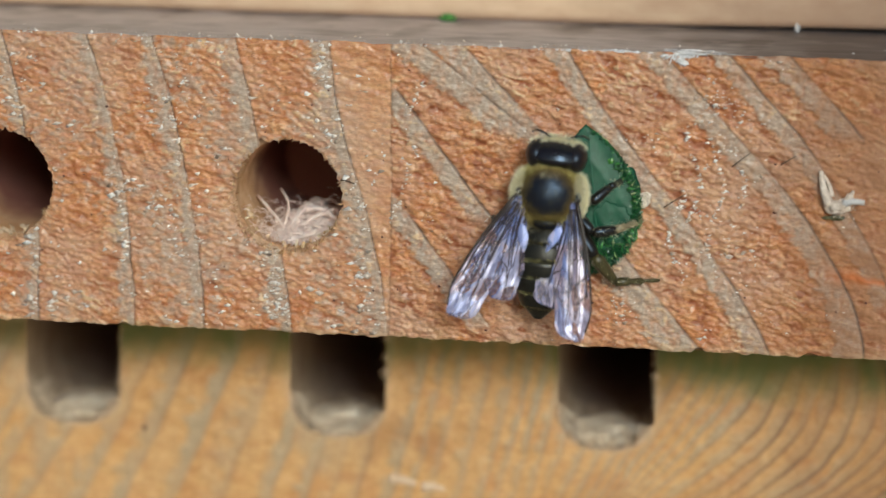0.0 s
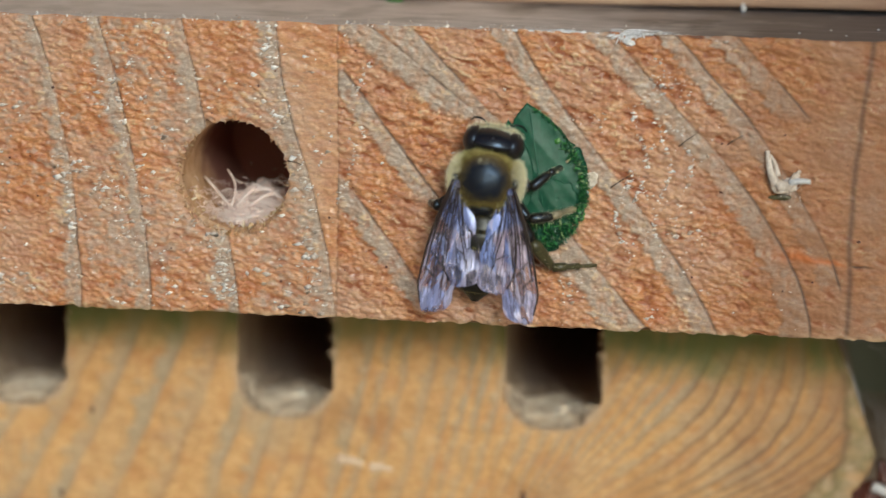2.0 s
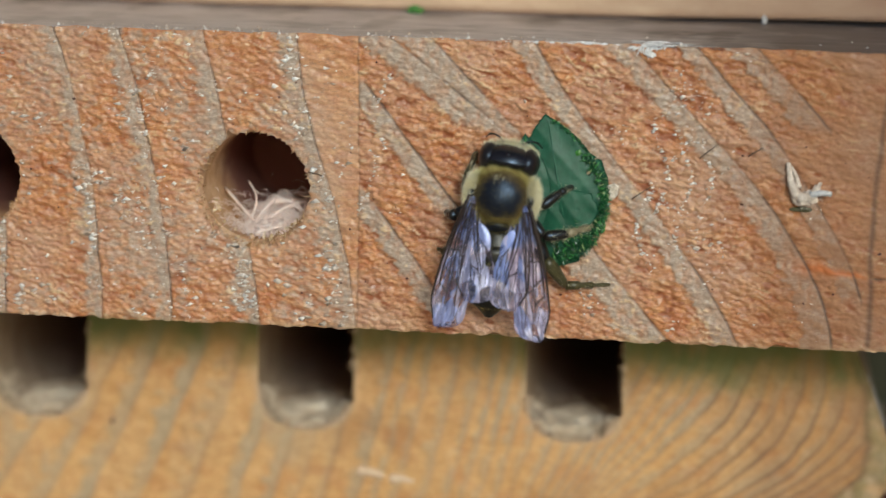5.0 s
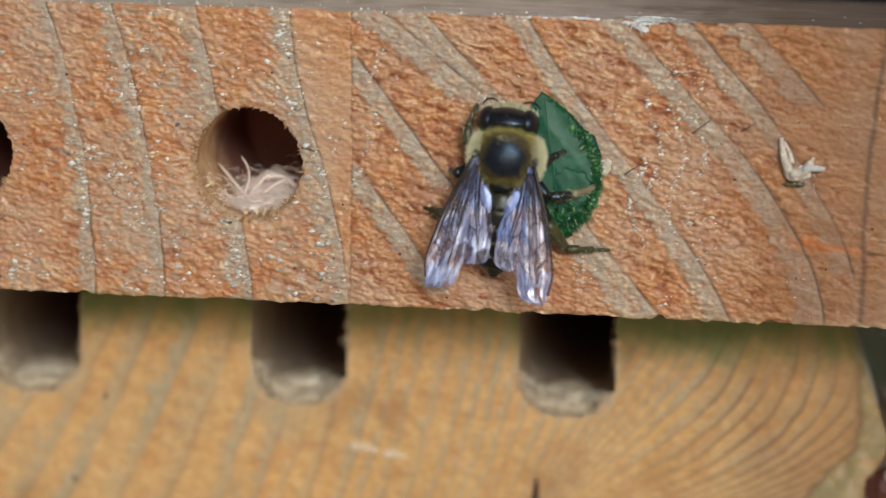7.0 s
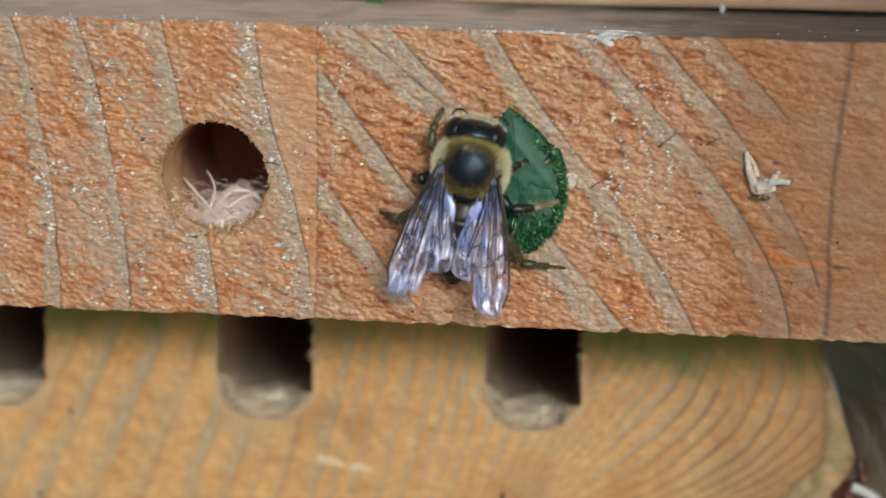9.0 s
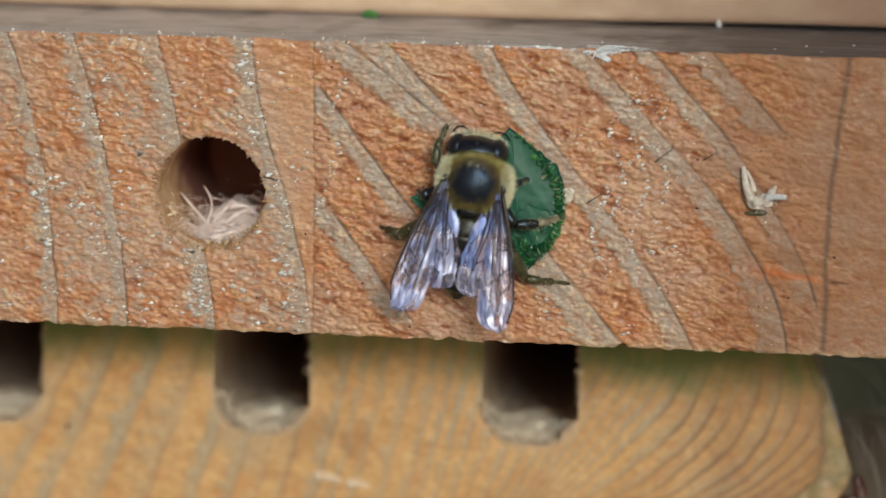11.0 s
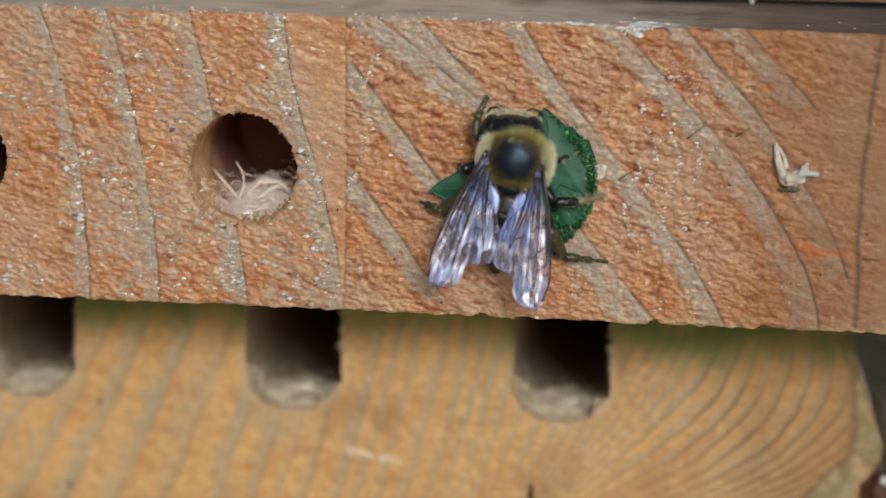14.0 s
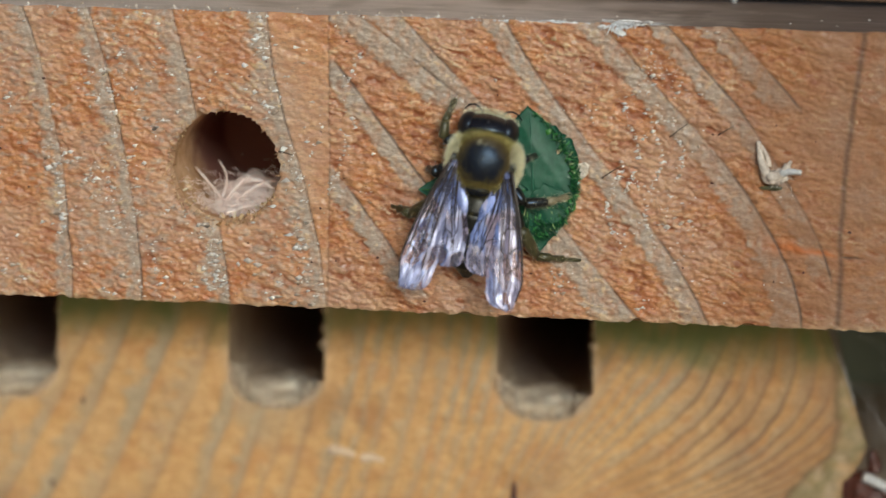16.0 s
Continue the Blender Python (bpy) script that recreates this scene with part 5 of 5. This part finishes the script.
# wings
def wing_outline(s, length, width, hind):
    lead = 0.30 * math.sin(math.pi * min(s * 1.05, 1)) - (0.55 * max(0.0, s - 0.82) / 0.18 if s > 0.82 else 0) * width * 0.45
    grow = (0.16 + 0.84 * min(s / 0.72, 1) ** 0.85) if not hind else (0.2 + 0.8 * min(s / 0.6, 1) ** 0.8)
    close = 1.0 if s < 0.80 else math.sqrt(max(0.0, 1 - ((s - 0.80) / 0.205) ** 2))
    return lead, lead - width * grow * close - 0.02


def make_wing(sx, length, width, hind, name, seed):
    """A wing from its hinge at the origin along -z; its leading edge lies outwards."""
    n, m = 60, 44
    verts, faces = [], []
    for i in range(n + 1):
        s = i / n
        lead, trail = wing_outline(s, length, width, hind)
        for j in range(m + 1):
            v = j / m
            x = lead + (trail - lead) * v
            flute = 0.075 * math.sin(v * 15 + 2.2 * s + seed) * (1 - 0.8 * s) + 0.10 * noise.noise((x * 0.9 + seed, s * 5, 1.0)) + 0.03 * noise.noise((x * 2.2, s * 14, seed))
            tatter = 1 + 0.045 * s ** 6 * noise.noise((v * 9 + seed, 3.0, seed)) - 0.05 * s ** 8 * abs(noise.noise((v * 4 + seed, 8.0, seed)))
            ripple = 0.012 * math.sin(v * 46 + seed + 3 * noise.noise((s * 3, v * 2, seed))) * step(0.62, 0.85, s)
            verts.append((sx * x, flute + ripple - 0.35 * s * s * (1 - v) * 0.6, -length * s * tatter))
    for i in range(n):
        for j in range(m):
            a = i * (m + 1) + j
            faces.append((a, a + 1, a + m + 2, a + m + 1))
    nv = len(verts)
    low = [(x, y + 0.02, z) for x, y, z in verts]
    faces += [tuple(q + nv for q in f[::-1]) for f in faces]
    rim = [i * (m + 1) for i in range(n + 1)] + [n * (m + 1) + j for j in range(1, m + 1)] + [i * (m + 1) + m for i in range(n - 1, -1, -1)]
    faces += [(a, b, b + nv, a + nv) for a, b in zip(rim, rim[1:])]
    wing = mesh_ob(name, verts + low, faces, WING_HIND if hind else WING, bee, "clear wing membrane with violet sheen")

    if hind:                                             # the lobe folded in towards the waist
        lobe, k = [], 14
        for i in range(k + 1):
            q = i / k
            w = 0.36 * math.sin(math.pi * q ** 0.75) ** 0.8 + 0.01
            for u in (-1, -0.4, 0.3, 1):
                lobe.append((-sx * (0.80 + 0.85 * q + u * w), -0.16 - 0.10 * q + 0.10 * u * u, -1.25 - 1.75 * q))
        low = [(x, y + 0.02, z) for x, y, z in lobe]
        quads = [(4 * i + j, 4 * i + j + 1, 4 * i + j + 5, 4 * i + j + 4) for i in range(k) for j in range(3)]
        mesh_ob("wing_lobe", lobe + low, quads + [tuple(q + len(lobe) for q in f[::-1]) for f in quads], WING_LOBE, wing, "milky lavender inner lobe of the hind wing")

    def at(s, v):
        fi, fj = min(s * n, n - 1e-6), min(max(v * m, 0), m - 1e-6)
        i, j = int(fi), int(fj)
        q = [Vector(verts[(i + a) * (m + 1) + j + b]) for a in (0, 1) for b in (0, 1)]
        x, y, z = q[0].lerp(q[1], fj - j).lerp(q[2].lerp(q[3], fj - j), fi - i)
        return (x, y - 0.01, z)
    lines = [([(s / 20, 0.0) for s in range(0, 20)], 0.075, 0.03), ([(s / 20, 0.20 + 0.012 * s) for s in range(2, 18)], 0.03, 0.016), ([(s / 20, 0.92 - 0.02 * s) for s in range(1, 14)], 0.03, 0.016), ([(s / 20, 0.50 + 0.010 * s) for s in range(3, 19)], 0.026, 0.014)]
    lines += [([(0.70 + 0.03 * q, 0.15 + 0.16 * k - 0.004 * q) for q in range(0, 8)], 0.014, 0.006) for k in range(5)]
    if hind:
        lines += [([(s / 20, 0.3 + 0.02 * s) for s in range(1, 16)], 0.040, 0.020), ([(s / 20, 0.6) for s in range(1, 13)], 0.035, 0.018), ([(s / 20, 0.78 + 0.008 * s) for s in range(3, 15)], 0.030, 0.014), ([(0.60 + 0.01 * k, 0.25 + 0.05 * k) for k in range(0, 7)], 0.024, 0.024)]
    else:
        lines += [([(s / 20, 0.12) for s in range(0, 15)], 0.06, 0.03), ([(s / 20, 0.38 + 0.004 * s) for s in range(1, 15)], 0.045, 0.02), ([(s / 20, 0.72 - 0.004 * s) for s in range(1, 14)], 0.045, 0.02),
                  ([(0.42, 0.12 + 0.045 * k) for k in range(0, 7)], 0.03, 0.03), ([(0.55 + 0.008 * k, 0.12 + 0.05 * k) for k in range(0, 7)], 0.028, 0.028), ([(0.68 + 0.01 * k, 0.1 + 0.05 * k) for k in range(0, 7)], 0.026, 0.026),
                  ([(0.40 + 0.01 * k, 0.44 + 0.045 * k) for k in range(0, 6)], 0.026, 0.026), ([(0.62 + 0.006 * k, 0.44 + 0.045 * k) for k in range(0, 6)], 0.026, 0.02)]
    for pts, r0, r1 in lines:
        p = [at(s, v) for s, v in pts]
        mesh_ob("vein", *tube(p, [1.8 * (r0 + (r1 - r0) * i / (len(p) - 1)) for i in range(len(p))], 6), VEIN, wing, "dark wing vein")
    return wing


fore_l = make_wing(-1, 9.0, 2.4, False, "forewing", 1.0)
fore_r = make_wing(1, 9.0, 2.4, False, "forewing", 4.0)
hind_l = make_wing(-1, 6.6, 2.4, True, "hindwing", 7.0)
hind_r = make_wing(1, 6.6, 2.4, True, "hindwing", 9.0)


# legs
def leg(joints, radii, tan, hairy=0):
    """One leg: thigh, shin and foot between four joints in the bee's space."""
    root = tagged(new("leg"), "dark leg with a tan hairy foot" if tan else "glossy dark leg")
    root.parent = bee
    for name, i, mat in (("femur", 0, LEG_DARK), ("tibia", 1, LEG_TAN if tan == 2 else LEG_DARK), ("tarsus", 2, FOOT_TAN if tan == 1 else LEG_TAN if tan else LEG_DARK)):
        a, b = Vector(joints[i]), Vector(joints[i + 1])
        w0, w1 = radii[i], radii[i + 1]
        p = [a.lerp(b, q) for q in (0, 0.15, 0.5, 0.85, 1)]
        if name == "tarsus":
            p = [a.lerp(b, q) for q in (0, 0.3, 0.34, 0.6, 0.64, 0.85, 1)]
            seg = mesh_ob(name, *tube(p, [w0, w0, w0 * 0.6, w0 * 0.85, w1, w1 * 1.4, w1], 8), mat, root)
        else:
            seg = mesh_ob(name, *tube(p, [w0 * 0.8, w0 * 1.15, (w0 + w1) * 0.62, w1 * 1.15, w1 * 0.85], 10), mat, root)
        if hairy and name != "femur":
            def where(a=a, b=b, w=(w0 + w1) / 2):
                q = a.lerp(b, rnd.random())
                d = (b - a).normalized()
                n = d.cross(Vector((rnd.gauss(0, 1), rnd.gauss(0, 1), rnd.gauss(0, 1)))).normalized()
                return q + n * w * 0.9, n
            mesh_ob("leg_hair", *hairs(rnd, where, hairy, 0.32, 0.012, (b - a).normalized() * 0.6, 0.4), FUR_PALE, root)
    return root


leg_fr = leg(((1.5, 1.2, 0.4), (2.9, 0.7, -0.35), (4.0, 1.3, 0.75), (4.6, 2.7, 1.0)), (0.38, 0.30, 0.24, 0.16), 0, 40)
leg_mr = leg(((1.6, 1.3, -1.2), (3.0, 0.8, -2.4), (4.5, 1.3, -2.1), (6.0, 3.0, -1.6)), (0.36, 0.30, 0.27, 0.20), 1, 110)
leg_hr = leg(((1.4, 1.4, -2.0), (3.0, 1.0, -4.2), (4.3, 2.3, -6.1), (7.2, 3.2, -6.0)), (0.44, 0.40, 0.30, 0.10), 2, 70)
leg_fl = leg(((-1.7, 1.2, 0.9), (-3.0, 0.8, 0.8), (-3.1, 0.9, 2.0), (-2.9, 3.0, 3.2)), (0.32, 0.30, 0.25, 0.17), 2, 110)
leg_ml = leg(((-1.7, 1.3, -0.6), (-3.0, 0.9, -1.4), (-3.3, 1.6, -1.6), (-3.9, 3.2, -1.7)), (0.42, 0.36, 0.30, 0.16), 0, 25)
leg_hl = leg(((-1.4, 1.4, -2.0), (-3.1, 0.9, -3.6), (-4.5, 2.0, -4.75), (-6.0, 3.2, -4.7)), (0.44, 0.42, 0.36, 0.10), 2, 70)


# ---------------------------------------------------------------- what moves
# seconds, thorax x and z on the tray, heading (degrees to the right), extra turn of the head, curl of the abdomen, left wing, right wing
BEE = [(0, -1.84, 1.37, 4, 2, 0, 21, 5), (0.5, -2.30, 1.21, 4, 4, 2, 13, 7), (1, -2.64, 0.65, 5, 8, 4, 6, 12), (1.5, -2.48, 0.77, 5, 4, 8, 4, 8),
       (2, -2.49, 0.98, 5, 5, 8, 4, 10), (2.5, -2.88, 0.86, 5, 4, 8, 3, 10), (3, -3.08, 0.85, 6, 5, 9, 1, 12), (3.5, -2.55, 0.81, 6, 3, 10, 4, 8),
       (4, -2.77, 0.37, 6, 2, 8, 5, 9), (4.5, -2.87, 0.49, 6, 4, 8, 4, 10), (5.6, -2.6, 0.9, 6, 2, 9, 5, 8), (7, -2.08, 1.63, 6, -2, 12, 9, 9),
       (7.5, -2.15, 1.48, 8, 2, 13, 7, 8), (8, -2.31, 1.46, 8, 0, 13, 7, 8), (8.5, -2.18, 1.39, 9, 0, 13, 7, 8), (9, -2.16, 1.88, 9, 1, 14, 7, 8),
       (10.2, -1.8, 1.9, 9, -1, 15, 7, 8), (11.5, -1.44, 1.87, 9, -3, 16, 8, 8), (12, -1.12, 2.05, 10, -8, 17, 8, 7), (12.5, -1.46, 1.91, 10, -8, 17, 8, 8),
       (13, -1.47, 2.10, 10, -4, 17, 8, 8), (13.5, -1.25, 1.85, 10, -3, 18, 8, 7), (14, -1.12, 1.86, 10, -9, 18, 7.5, 7), (14.5, -1.32, 1.81, 10, -7, 18, 8, 8),
       (15, -1.42, 1.60, 9, -9, 18, 8, 9), (15.5, -1.86, 1.43, 9, 3, 15, 8, 8), (16, -2.05, 1.60, 9, 1, 15, 8, 8)]
# seconds, place and turn of the two leaf pieces
COVER = [(0, 0.85, 0.75, 8), (1.5, 0.75, 0.85, 10), (3.5, 0.65, 0.95, 12), (4.5, 0.65, 0.95, 12), (7, 0.75, 0.75, 10), (9, 0.8, 0.65, 9), (11.5, 0.85, 0.15, 6), (12.5, 0.9, 0.0, 5), (16, 0.9, 0.0, 5)]
PIECE = [(0, -0.9, 1.0, 5), (4.5, -1.25, 0.9, 5), (7, -1.6, 0.7, 8), (9, -2.2, 0.4, 20), (10.2, -2.4, -0.2, 55), (11.5, -2.8, -0.5, 86), (12.5, -3.1, -0.6, 92), (14, -3.4, -0.45, 95), (15, -3.5, -0.5, 95), (16, -3.0, -0.7, 92)]
# seconds, and how far the left fore and left hind legs are drawn in under the body
REACH = [(0, 1.0, 0.9), (3.5, 1.0, 0.9), (4.5, 0.7, 0.8), (5.6, 0.4, 0.5), (7, 0.25, 0.25), (9, 0.1, 0.1), (11.5, 0.15, 0.0), (13, 0.0, 0.0), (16, 0.0, 0.05)]

# seconds, the swing in degrees of the right foreleg, how far it is drawn in, and the swing of the right hind leg
FORE = [(0, 0, 0.1, -4), (1, -3, 0.1, -5), (1.5, 5, 0, -5), (2, 0, 0, -5), (3, -2, 0, -6), (4.5, 0, 0.1, -5), (7, 3, 0.7, -2), (9, 0, 0.8, 0), (12, 3, 1.0, 0), (14, 2, 1.0, 0), (16, 0, 1.0, -1)]


# seconds, and how far the wings are pressed down (degrees)
LIFT = ((0, 1, 2, 4.5, 7, 16), (-3, 0, 7, 7, 0, -3))


def motions():
    walk(bee, [(t, pose(x * MM, -3.3 * MM, z * MM, 0, a, 0)) for t, x, z, a, h, c, l, r in BEE])
    walk(head, [(t, pose((0.12 - 0.022 * c + 2.45 * math.sin(radians(h))) * MM, (HEAD_AT[1] + 0.035 * c) * MM, (HEAD_AT[2] + 0.06 - 0.018 * c - 0.0029 * max(0, c - 5) ** 2) * MM, 4 - c, h, 0)) for t, x, z, a, h, c, l, r in BEE])
    walk(abdomen, [(t, pose(0, 0.2 * MM, -1.9 * MM, c, 0, 0)) for t, x, z, a, h, c, l, r in BEE])
    for ob, sx, k, up, at in ((fore_l, -1, 6, -6, (-2.0, -1.35, 0.0)), (fore_r, 1, 7, -6, (1.95, -1.35, -0.1)), (hind_l, -1, 6, -3, (-1.8, -1.05, -0.5)), (hind_r, 1, 7, -3, (1.75, -1.05, -0.6))):
        inner = 8 if up == -6 else -2
        walk(ob, [(row[0], pose(*[v * MM for v in at], up + (1.0 if up == -6 else 0.2) * np.interp(row[0], *LIFT), -sx * (row[k] + inner), 0)) for row in BEE])
    walk(cover, [(t, pose(x * MM, -0.42 * MM, z * MM, 0, -a, 0)) for t, x, z, a in COVER])
    walk(leaf_piece, [(t, pose(x * MM, -0.95 * MM, z * MM, 0, -a, 0)) for t, x, z, a in PIECE])
    walk(leg_fl, [(t, pose(1.0 * f * MM, 0.2 * f * MM, -2.0 * f * MM)) for t, f, h in REACH])
    walk(leg_ml, [(t, pose(0, 0, -0.8 * f * MM)) for t, f, h in REACH])
    walk(leg_fr, [(t, pose(-1.5 * d * MM, 0.1 * d * MM, -0.4 * d * MM, 0, a, 0)) for t, a, d, h in FORE])
    walk(leg_hr, [(t, pose(0, 0, 0, 0, h, 0)) for t, a, d, h in FORE])
    walk(leg_hl, [(t, pose(2.6 * h * MM, 0.1 * h * MM, 0)) for t, f, h in REACH])


motions()
